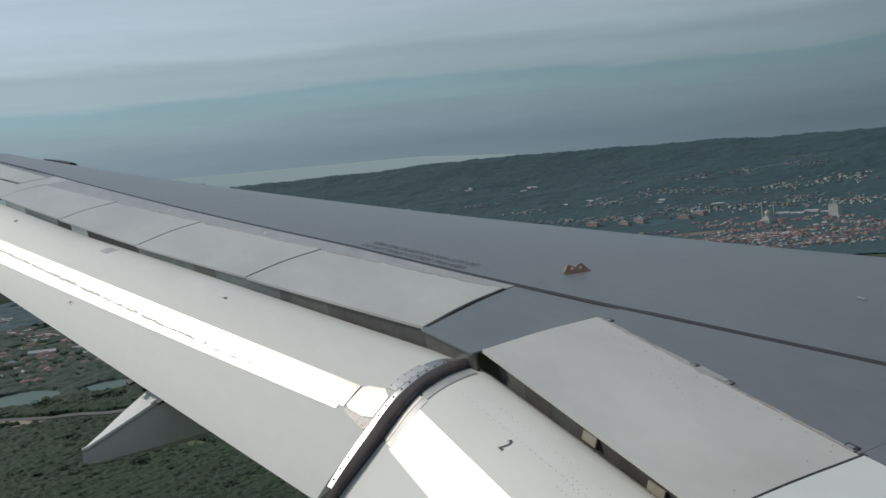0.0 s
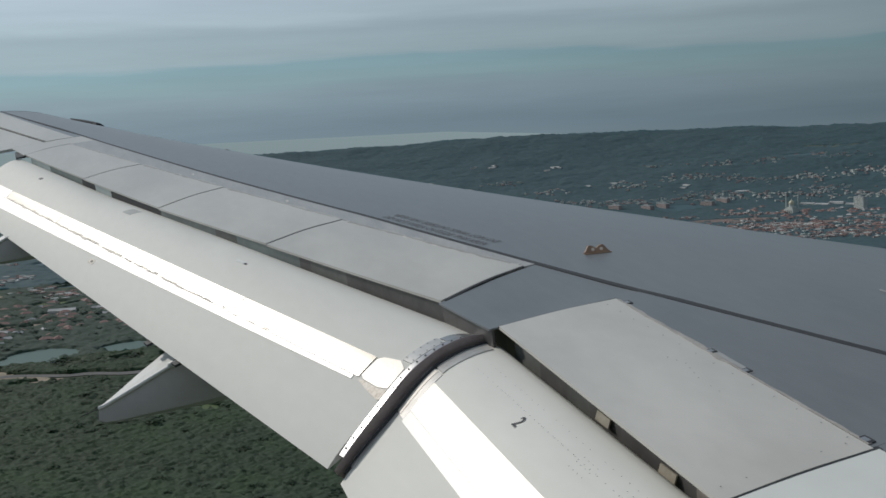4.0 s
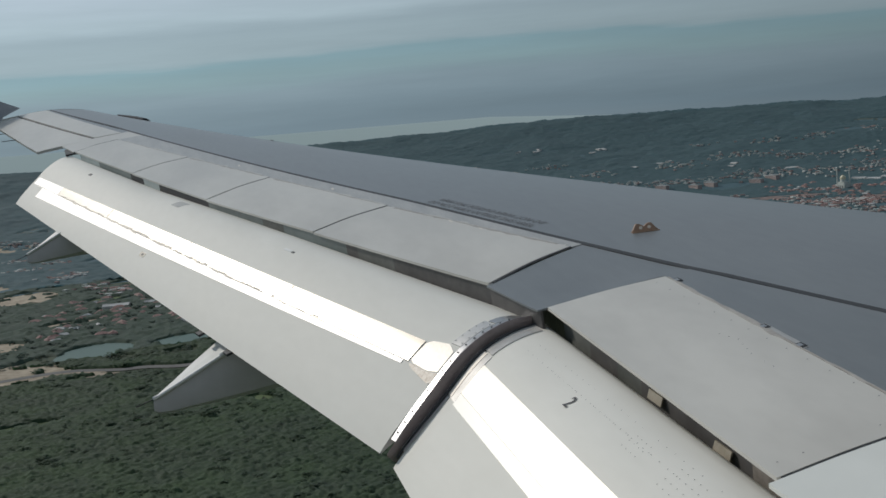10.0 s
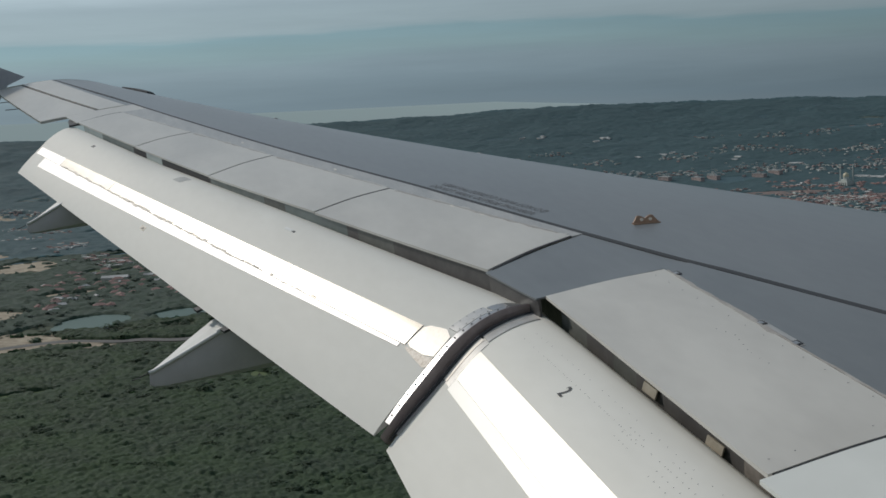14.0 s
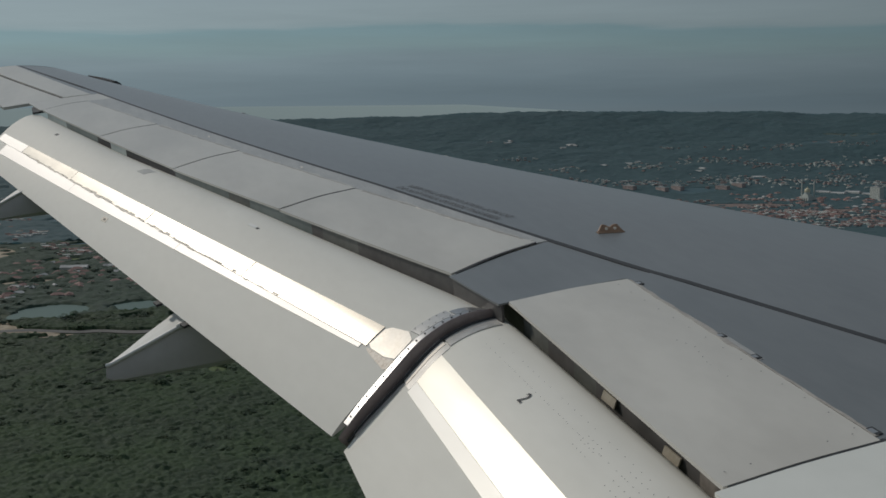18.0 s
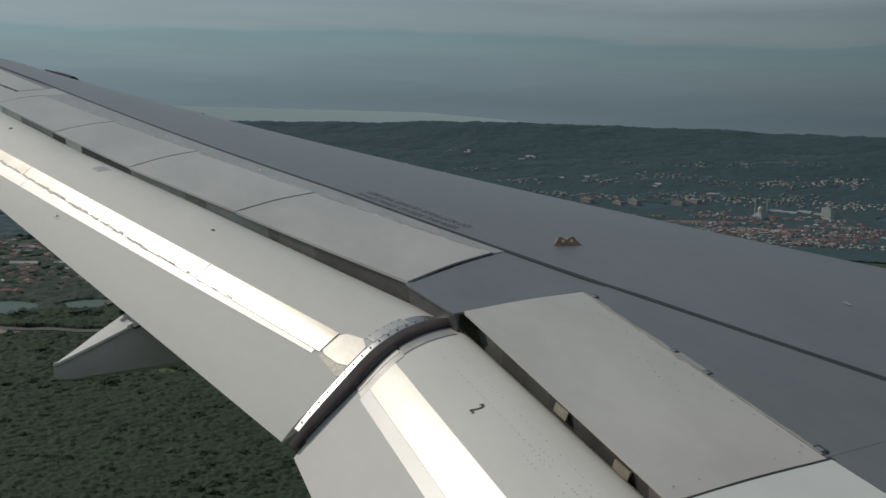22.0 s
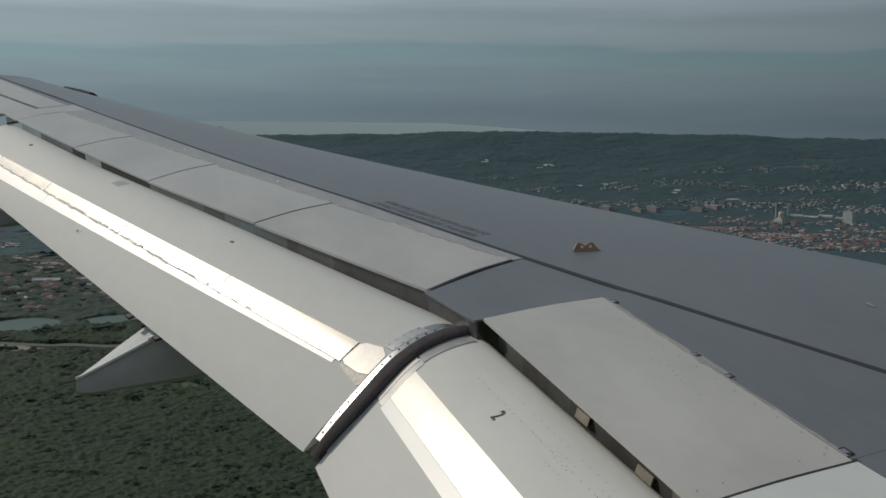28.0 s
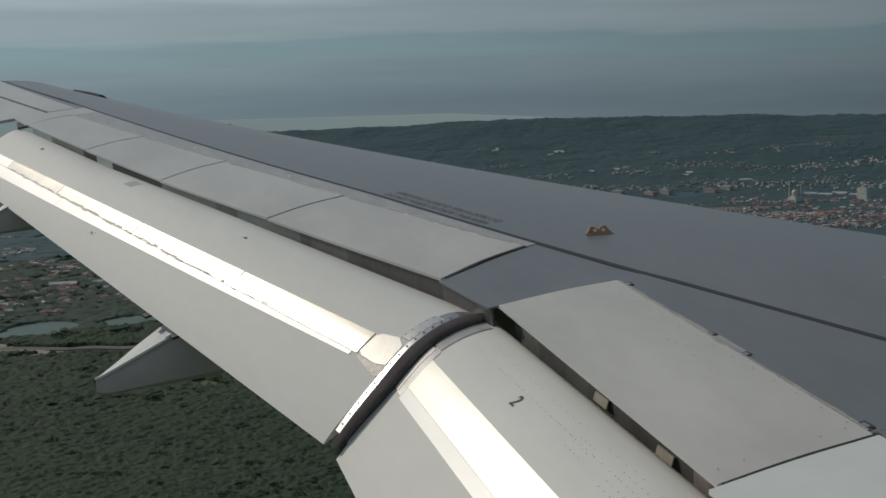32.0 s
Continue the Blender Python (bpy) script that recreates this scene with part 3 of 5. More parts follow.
def flap_outer(s, u, off=0.0):
    """A point of the outboard flap's upper side; u runs from its trailing edge to its nose."""
    k = 1 - 0.037 * (s - 6.45)
    y, z = np.interp(u, FINE, OUT_Y), np.interp(u, FINE, OUT_Z)
    dy, dz = np.interp(u + 0.02, FINE, OUT_Y) - np.interp(u - 0.02, FINE, OUT_Y), np.interp(u + 0.02, FINE, OUT_Z) - np.interp(u - 0.02, FINE, OUT_Z)
    n = math.hypot(dy, dz)
    nose = 0.018 * min(1.0, (s - 6.45) / 3.0) * max(0.0, (u - 0.6) / 0.4) ** 1.5
    nose += 0.055 * max(0.0, (s - 11.3) / 2.45) * max(0.0, (u - 0.45) / 0.55)
    return (-s, 0.58 - 0.35 * (s - 6.45) + k * y - off * dz / n, -0.14 + 0.104 * (s - 6.45) + k * z + nose + off * dy / n)


def flap_inner(s, u, off=0.0):
    y, z = np.interp(u, FINE, IN_Y), np.interp(u, FINE, IN_Z)
    dy, dz = np.interp(u + 0.02, FINE, IN_Y) - np.interp(u - 0.02, FINE, IN_Y), np.interp(u + 0.02, FINE, IN_Z) - np.interp(u - 0.02, FINE, IN_Z)
    n = math.hypot(dy, dz)
    return (-s, y - off * dz / n, z + 0.112 * (s - 6.38) + off * dy / n)


def flap_body(where, s0, s1, steps, thick):
    """Closed loft: upper side, round nose, hollow lower side."""
    us = np.linspace(0, 1, 25)
    rings = []
    for s in np.linspace(s0, s1, steps + 1):
        top = [where(s, u) for u in us]
        x, y1, z1 = top[-1]
        nose = [(x, y1 + thick * a, z1 - thick * b) for a, b in ((0.35, 0.15), (0.60, 0.5), (0.62, 0.9), (0.35, 1.35), (-0.1, 1.6))]
        low = [where(s, u, -thick * 1.5 * min(1, (u / 0.55) ** 0.8) - 0.006) for u in (0.9, 0.75, 0.6, 0.45, 0.3, 0.15, 0.0)]
        rings.append(top + nose + low)
    n = len(rings[0])
    vs = [v for r in rings for v in r]
    fs = [(i * n + k, i * n + (k + 1) % n, (i + 1) * n + (k + 1) % n, (i + 1) * n + k) for i in range(steps) for k in range(n)]
    fs += [tuple(range(n)), tuple(reversed(range(steps * n, (steps + 1) * n)))]

    def build(bm):
        made = [bm.verts.new(v) for v in vs]
        for f in fs:
            bm.faces.new([made[k] for k in f])

    return build


def flap_band(name, where, s0, s1, low, high, off, mat, parent, label="", nu=20, nv=6, drop=0.004):
    """A strip whose edges low(s) and high(s) run along the flap."""
    pts = []
    for i in range(nu + 1):
        s = s0 + (s1 - s0) * i / nu
        for j in range(nv + 1):
            pts.append(where(s, low(s) + (high(s) - low(s)) * j / nv, off))
    return plate(name, pts, (0, 0.3 * drop, -drop), nu, nv, mat, parent, label)


def flap_patch(name, where, s0, s1, u0, u1, off, mat, parent, label="", nu=20, nv=6, drop=0.004, taper=0.0):
    pts = []
    for i in range(nu + 1):
        for j in range(nv + 1):
            u = u0 + (u1 - u0) * j / nv
            pts.append(where(s0 + (s1 - s0) * i / nu + taper * (u - u0), u, off))
    return plate(name, pts, (0, 0.3 * drop, -drop), nu, nv, mat, parent, label)


FLAP_END = 13.75
out_flap = solid("outboard_flap", flap_body(flap_outer, 6.45, FLAP_END, 40, 0.075), CREAM, wing, "cream white outboard flap, fully lowered", smooth=True)
in_flap = solid("inboard_flap", flap_body(flap_inner, SPAN_IN, 6.38, 16, 0.08), CREAM, wing, "cream white inboard flap, fully lowered", smooth=True)

# bare metal strips let into the flaps, in lengths with a fine joint
cuts = (6.70, 8.05, 9.6, 11.3, 12.8)
top_edge = lambda s: 0.515 - 0.010 * (s - 6.7)
mid_edge = lambda s: 0.402 - 0.008 * (s - 6.7)
low_edge = lambda s: mid_edge(s) - 0.022 - 0.017 * (s - 6.7)
for k in range(4):
    flap_band("metal_strip", flap_outer, cuts[k] + 0.004, cuts[k + 1] - 0.004, mid_edge, top_edge, 0.004, METAL, out_flap, "bare polished aluminium wear strip", nu=10)
flap_band("end_strip", flap_outer, 12.804, 13.68, mid_edge, top_edge, 0.004, DULL_PALE, out_flap, "dull pale end of the wear strip", nu=8)
for k in range(3):
    flap_band("lower_strip", flap_outer, 6.74 + 2.2 * k, 6.74 + 2.2 * (k + 1) - 0.004, low_edge, lambda s: mid_edge(s) - 0.003, 0.003, DULL_PALE, out_flap, "dull aluminium strip along the wear strip", nu=12, nv=4)
smears, s = random.Random(11), 7.6
while s < 12.7:
    reach = min(1.0, max(0.0, (s - 7.6) / 3.0))
    long, wide, drift = smears.uniform(0.03, 0.10), smears.uniform(0.003, 0.006 + 0.009 * reach), smears.uniform(-0.006, 0.006)
    flap_band("sealant_smear", flap_outer, s, s + long, lambda s: mid_edge(s) - wide * 0.5 + drift, lambda s: mid_edge(s) + wide + drift, 0.0062, SMEAR, out_flap, "", nu=3, nv=1, drop=0.0015)
    s += long + (smears.choice((0.0, 0.0, 0.015)) if smears.random() < 0.45 + 0.4 * reach else smears.uniform(0.05, 0.16))
flap_band("metal_strip", flap_inner, SPAN_IN, 6.284, lambda s: 0.4695, lambda s: 0.626, 0.004, SOFT_METAL, in_flap, "bare polished aluminium wear strip", nu=20, nv=8)
flap_band("lower_strip", flap_inner, SPAN_IN, 6.284, lambda s: 0.388, lambda s: 0.468, 0.004, BRIGHT_STRIP, in_flap, "dull aluminium strip along the wear strip", nu=20, nv=4)
# small tabs under the trailing edge
for s in (8.19, 8.63):
    p0, p1 = Vector(flap_outer(s - 0.03, 0.0)), Vector(flap_outer(s + 0.03, 0.0))
    plate("edge_tab", [p0 + Vector((0, 0.03, 0.0)), p0 + Vector((0, -0.022, -0.022)), p1 + Vector((0, 0.03, 0.0)), p1 + Vector((0, -0.022, -0.022))], (0, 0.004, -0.014), 1, 1, SEALANT, out_flap, "small dark tab at the flap's trailing edge", smooth=False)
# pale corner patch between strip and edge
def flap_plate(name, corners, off, mat, label):
    """A thin flat plate with any outline, given by its corners along and up the outboard flap."""
    def build(bm):
        rims = [[bm.verts.new(flap_outer(s, u, h)) for s, u in corners] for h in (off, off - 0.002)]
        mid = [sum(c[k] for c in corners) / len(corners) for k in (0, 1)]
        hub = bm.verts.new(flap_outer(*mid, off))
        n = len(corners)
        for k in range(n):
            bm.faces.new((hub, rims[0][k], rims[0][(k + 1) % n]))
            bm.faces.new((rims[0][k], rims[1][k], rims[1][(k + 1) % n], rims[0][(k + 1) % n]))
        bm.faces.new(rims[1][::-1])

    return solid(name, build, mat, out_flap, label, smooth=True)


flap_plate("corner_patch", ((6.690, 0.507), (6.66, 0.530), (6.550, 0.548), (6.488, 0.520), (6.474, 0.412), (6.54, 0.398), (6.66, 0.402), (6.694, 0.415)), 0.003, CHALK, "pale bare eight-sided corner plate")
flap_plate("worn_patch", ((6.685, 0.397), (6.54, 0.394), (6.470, 0.406), (6.458, 0.362), (6.480, 0.350), (6.60, 0.370), (6.68, 0.386)), 0.0028, MOTTLED, "worn bare metal patch with brown sealant remains")


# riveted metal edges either side of the seal
def flap_end(u):
    """The outboard flap's inner end, which leans towards the wing root lower down."""
    return 6.438 - 0.045 * min(1.0, max(0.0, (0.55 - u) / 0.45))


plate("edge_strip", [flap_outer(flap_end(u) + a1, u, 0.005) for a1 in (0.0, 0.018, 0.036) for u in np.linspace(0.09, 0.93, 25)], (0, 0.0012, -0.004), 2, 24, STEEL, out_flap, "riveted metal edge strip")
flap_patch("edge_strip", flap_outer, 6.479, 6.548, 0.556, 0.752, 0.004, EDGE_METAL, out_flap, "short riveted metal edge plate", nu=3, nv=10)
flap_patch("edge_strip", flap_outer, 6.479, 6.530, 0.760, 0.95, 0.004, STEEL, out_flap, "dull metal edge strip", nu=2, nv=10)
flap_patch("edge_strip", flap_inner, 6.362, 6.428, 0.10, 0.40, 0.004, EDGE_METAL, in_flap, "riveted metal edge strip", nu=2, nv=12)
flap_patch("edge_strip", flap_inner, 6.288, 6.350, 0.402, 0.672, 0.003, EDGE_METAL, in_flap, "plain metal strip beside the worn one", nu=2, nv=12)
flap_patch("edge_strip", flap_inner, 6.344, 6.428, 0.41, 0.668, 0.005, CHALK, in_flap, "bright bare edge strip with worn paint", nu=2, nv=12)
flap_patch("edge_strip", flap_inner, 6.300, 6.414, 0.678, 0.95, 0.005, EDGE_METAL, in_flap, "riveted metal edge strip", nu=2, nv=16)


def stud(radius, height):
    bm = bmesh.new()
    bmesh.ops.create_cone(bm, cap_ends=True, segments=6, radius1=radius, radius2=radius * 0.55, depth=height)
    me = bpy.data.meshes.new("rivet")
    bm.to_mesh(me)
    bm.free()
    return me


RIVET = stud(0.0052, 0.0034)
RIVET.materials.append(SEALANT)
SMALL_RIVET = stud(0.003, 0.0022)
SMALL_RIVET.materials.append(STENCIL)
for u in np.linspace(0.13, 0.92, 17):
    for where, s, owner in ((flap_outer, flap_end(u) + 0.020, out_flap), (flap_inner, 6.395, in_flap)):
        r = part("rivet", RIVET, owner)
        r.location = where(s, u, 0.0085)
        r.rotation_euler = (radians(42 * (1 - u) + 10), 0, 0)

for u in np.linspace(0.575, 0.735, 5):
    for s in (6.488, 6.538):
        r = part("rivet", SMALL_RIVET, out_flap)
        r.location, r.rotation_euler = flap_outer(s, u, 0.0062), (radians(42 * (1 - u) + 10), 0, 0)


def rivet_rows(name, where, places, parent, radius=0.0021):
    """Rows of small flush fasteners as one mesh."""
    vs, fs = [], []
    for s, u in places:
        p = Vector(where(s, u, 0.0012))
        du = (Vector(where(s, u + 0.01)) - Vector(where(s, u - 0.01))).normalized()
        ds = Vector((-1, 0, 0.1)).normalized()
        k = len(vs)
        for w in range(6):
            a1 = w * math.pi / 3
            vs.append(p + radius * (math.cos(a1) * du + math.sin(a1) * ds))
        fs.append(tuple(range(k, k + 6)))
    return part(name, mesh_of(name, vs, fs, STENCIL), parent, "dark flush fastener heads", kind="stuff")


rivet_rows("fasteners", flap_inner, [(s, u) for s in np.arange(4.4, 6.2, 0.06) for u in (0.80, 0.86) if (int(s * 50) % 7)] + [(4.98 + 0.035 * i, 0.76 + 0.03 * j) for i in range(4) for j in range(3)] + [(4.62 + 0.04 * i, 0.74 + 0.03 * j) for i in range(5) for j in range(4)] + [(5.9 - 0.045 * i, 0.80) for i in range(22)], in_flap)
rivet_rows("fasteners", lambda s, u, off=0.0: upper(s, u, 0.006 + off), [(s, 1.06) for s in np.arange(4.5, 6.2, 0.13)] + [(4.47, y) for y in np.arange(0.58, 1.08, 0.09)] + [(5.35 + 0.05 * i, 0.98 - 0.012 * abs(i)) for i in range(-5, 6)] + [(5.05 + 0.06 * i, 0.94 + 0.0 * i) for i in range(6)], wing, 0.0032)

# rubber seal between the flaps: a soft bulge from edge to edge, with a darker fold under it
def seal_build(bm):
    rows = []
    for u in np.linspace(0.02, 1.0, 34):
        a1, b1 = Vector(flap_outer(flap_end(u) + 0.006, u, 0.002)), Vector(flap_inner(6.424, u, 0.003))
        n = Vector(flap_outer(6.447, u, 1.0)) - Vector(flap_outer(6.447, u, 0.0)) + Vector((0.35, 0, 0))
        n.normalize()
        swell_up = 0.036 * min(1.0, 0.45 + u * 1.1)
        rows.append([bm.verts.new(a1.lerp(b1, k / 8) + n * (swell_up * math.sin(math.pi * (k / 8) ** 1.25) ** 0.8 if 0 < k < 8 else 0.0)) for k in range(9)])
        low = [bm.verts.new(a1.lerp(b1, k / 2) - n * 0.03) for k in (2, 1, 0)]
        rows[-1] += low
    m = len(rows[0])
    for r0, r1 in zip(rows, rows[1:]):
        for k in range(m):
            bm.faces.new((r0[k], r0[(k + 1) % m], r1[(k + 1) % m], r1[k]))
    bm.faces.new(rows[0])
    bm.faces.new(rows[-1][::-1])


solid("flap_seal", seal_build, RUBBER, wing, "grey-brown rubber bulb seal between the two flaps", smooth=True)
curve = [Vector(flap_inner(6.398, u, 0.004)) for u in np.linspace(0.05, 0.99, 24)]
vs, fs = tube(curve, [0.006 + 0.006 * math.sin(math.pi * i / 23) for i in range(24)], 8)
part("seal_lip", mesh_of("seal_lip", vs, fs, SEALANT, True), wing, "thin dark lip along the flap seal")

# small marks on the flaps
flap_patch("placard", flap_outer, 8.47, 8.57, 0.725, 0.75, 0.002, BRIGHT, out_flap, "small pale placard", nu=3, nv=2, drop=0.002)
flap_patch("placard_bar", flap_outer, 8.43, 8.46, 0.725, 0.742, 0.002, INK, out_flap, "dark print bar", nu=1, nv=1, drop=0.002)
flap_patch("placard", flap_outer, 10.10, 10.20, 0.225, 0.262, 0.002, BEIGE, out_flap, "small ochre placard", nu=2, nv=2, drop=0.002)
flap_patch("placard_bar", flap_outer, 10.13, 10.16, 0.235, 0.252, 0.005, INK, out_flap, "dark print bar", nu=1, nv=1, drop=0.002)
flap_patch("bare_patch", flap_outer, 10.40, 10.55, 0.76, 0.88, 0.002, WORN_WHITE, out_flap, "bare metal patch at the flap nose", nu=2, nv=6, drop=0.002)
flap_patch("placard", flap_outer, 12.55, 12.62, 0.73, 0.77, 0.002, INK, out_flap, nu=1, nv=1, drop=0.002)

# beige brackets in the slot ahead of the inboard flap
for s, z in ((5.36, -0.357), (4.87, -0.428)):
    plate("bracket", [(-s + 0.065, 0.615, z - 0.022), (-s + 0.065, 0.625, z + 0.012), (-s - 0.045, 0.615, z - 0.010), (-s - 0.045, 0.625, z + 0.024)], (0, 0.006, 0), 1, 1, BEIGE, wing, "beige bracket in the flap slot", smooth=False)
for s in (7.6, 8.5, 10.9):
    y0, z0 = hinge(s) - 0.50, upper(s, hinge(s) - 0.5)[2] - 0.11
    plate("bracket", [(-s + 0.04, y0, z0), (-s + 0.04, y0 - 0.10, z0 - 0.02), (-s - 0.06, y0, z0 + 0.01), (-s - 0.06, y0 - 0.10, z0 - 0.01)], (0, 0, -0.04), 1, 1, STEEL, wing, "metal bracket in the flap slot", smooth=False)


# ---- writing ----
def written(text, height, width, mat, place, name, parent, label, bold=0.0):
    """Letters of the built-in font, laid point by point on a surface: place(x, y) takes metres along and up the line."""
    cu = bpy.data.curves.new("letters", "FONT")
    cu.body, cu.resolution_u, cu.offset = text, 2, bold
    ob = bpy.data.objects.new("letters", cu)
    me = bpy.data.meshes.new_from_object(ob)
    bpy.data.objects.remove(ob)
    co = np.array([v.co[:] for v in me.vertices])
    wide, high = co[:, 0].max() - co[:, 0].min(), co[:, 1].max() - co[:, 1].min()
    for v in me.vertices:
        v.co = place((v.co.x - co[:, 0].min()) / wide * width, (v.co.y - co[:, 1].min()) / high * height)
    me.materials.append(mat)
    me.update()
    return part(name, me, parent, label)


# two lines that run along the seam, to be read from ahead of the wing
def along(x, y, s0, off):
    s = s0 + x
    return upper(s, spar(s) + off - y, 0.003)


written("DO NOT WALK OUTSIDE THIS AREA", 0.046, 1.08, STENCIL, lambda x, y: along(x, y, 7.55, 0.160), "stencil", wing, "black stencilled walkway warning, read from ahead", 0.006)
written("DO NOT WALK OUTSIDE THIS AREA", 0.046, 1.08, STENCIL, lambda x, y: along(-x, -y, 8.63, 0.042), "stencil", wing, "black stencilled walkway warning, read from behind", 0.006)
written("2", 0.046, 0.036, INK, lambda x, y: flap_inner(5.555 - x, 0.725 + y / 0.80, 0.003), "flap_numeral", in_flap, "black painted numeral two", 0.012)

# ---- fittings on the upper side ----
lug_a, lug_b = Vector(upper(6.995, 1.345)), Vector(upper(6.965, 1.440))
run = (lug_b - lug_a).normalized()
tie = part("tie_down_bracket", None, wing, "ochre tie-down bracket with two eyes")


def lug_plate(bm):
    """A thin upright plate whose upper edge makes two humps, with a hole through each."""
    n, length = 32, (lug_b - lug_a).length + 0.04
    low, high = [], []
    for i in range(n + 1):
        t = i / n
        h = 0.006 + 0.036 * min(1.0, t / 0.2, (1 - t) / 0.2) * (0.55 + 0.45 * abs(math.sin(2 * math.pi * t)))
        p = lug_a - run * 0.02 + run * length * t
        low.append(p + Vector((0, 0, -0.01)))
        high.append(p + Vector((-0.02 * h / 0.04, 0, h)))
    for shift in (Vector((0, 0, 0)), Vector((-0.012, 0, 0))):
        a1 = [bm.verts.new(p + shift) for p in low]
        b1 = [bm.verts.new(p + shift) for p in high]
        for i in range(n):
            bm.faces.new((a1[i], a1[i + 1], b1[i + 1], b1[i]))
        if shift.length == 0:
            fa, fb = a1, b1
    for i in range(n):
        bm.faces.new((fb[i], fb[i + 1], b1[i + 1], b1[i]))


solid("upright", lug_plate, OCHRE, tie)
for t in (0.27, 0.73):
    mid = lug_a + run * ((lug_b - lug_a).length * t) + Vector((-0.004, 0, 0.021))

    def eye(bm, mid=mid):
        ring = bmesh.ops.create_circle(bm, cap_ends=True, segments=14, radius=0.0085)["verts"]
        turn = Matrix.Translation(mid) @ run.to_track_quat("X", "Z").to_matrix().to_4x4() @ pose(0, 0, 0, 90)
        bmesh.ops.transform(bm, matrix=turn, verts=ring)
        extra = bmesh.ops.extrude_face_region(bm, geom=bm.faces[:])["geom"]
        bmesh.ops.translate(bm, vec=(0.003, 0, 0), verts=[g for g in extra if isinstance(g, bmesh.types.BMVert)])

    solid("eye", eye, PALE, tie, "pale inside of the bracket eye")
base = [tuple(lug_a - run * 0.022 + Vector((dx, 0, 0.003)) + run * ((lug_b - lug_a).length + 0.044) * i) for i in (0, 1) for dx in (0.014, -0.024)]
plate("foot", base, (0, 0, -0.008), 1, 1, OCHRE, tie, smooth=False)

for s, y, long in ((6.16, 1.15, 0.045), (5.40, 1.125, 0.04), (5.15, 1.12, 0.04), (4.46, 1.10, 0.05)):
    clip = part("hinge_fitting", None, wing, "dark hinge fitting at the spoiler's front edge")
    plate("plate", [upper(s + a1 * long, y + b1, 0.0045) for a1 in (-0.55, 0.5) for b1 in (0.014, -0.010)], (0, 0, -0.006), 1, 1, SEALANT, clip, smooth=False)
    plate("tongue", [upper(s + a1 * long * 0.62, y + b1 - 0.002, 0.0055) for a1 in (-0.5, 0.5) for b1 in (0.008, -0.012)], (0, 0, -0.003), 1, 1, STEEL, clip, smooth=False)
plate("hinge_cover", quad((5.12, 1.136), (5.43, 1.146), (5.43, 1.126), (5.12, 1.116), 2, 1, 0.0015), (0, 0, -0.001), 2, 1, GREY_WORN, wing, "worn grey strip between two hinge fittings")
plate("tick_mark", [upper(5.56 + a1, 2.09 + b1 + 0.1 * a1, 0.004) for a1 in (-0.028, 0.028) for b1 in (0.004, -0.004)], (0, 0, -0.002), 1, 1, GREY_WORN, wing, smooth=False)
for s, y in ((8.05, 0.60), (7.75, 0.70), (11.2, -0.42), (9.6, 0.13)):
    plate("tick_mark", [upper(s + a1, y + b1, 0.004) for a1 in (-0.03, 0.03) for b1 in (0.008, -0.008)], (0, 0, -0.002), 1, 1, PALE, wing, smooth=False)
for s in (9.9, 10.3, 13.0):
    plate("vent_cover", [upper(s + a1, leading(s) - 0.22 + b1, 0.008) for a1 in (-0.05, 0.05) for b1 in (0.015, -0.015)], (0, 0, -0.01), 1, 1, GREY_WORN, wing, smooth=False)


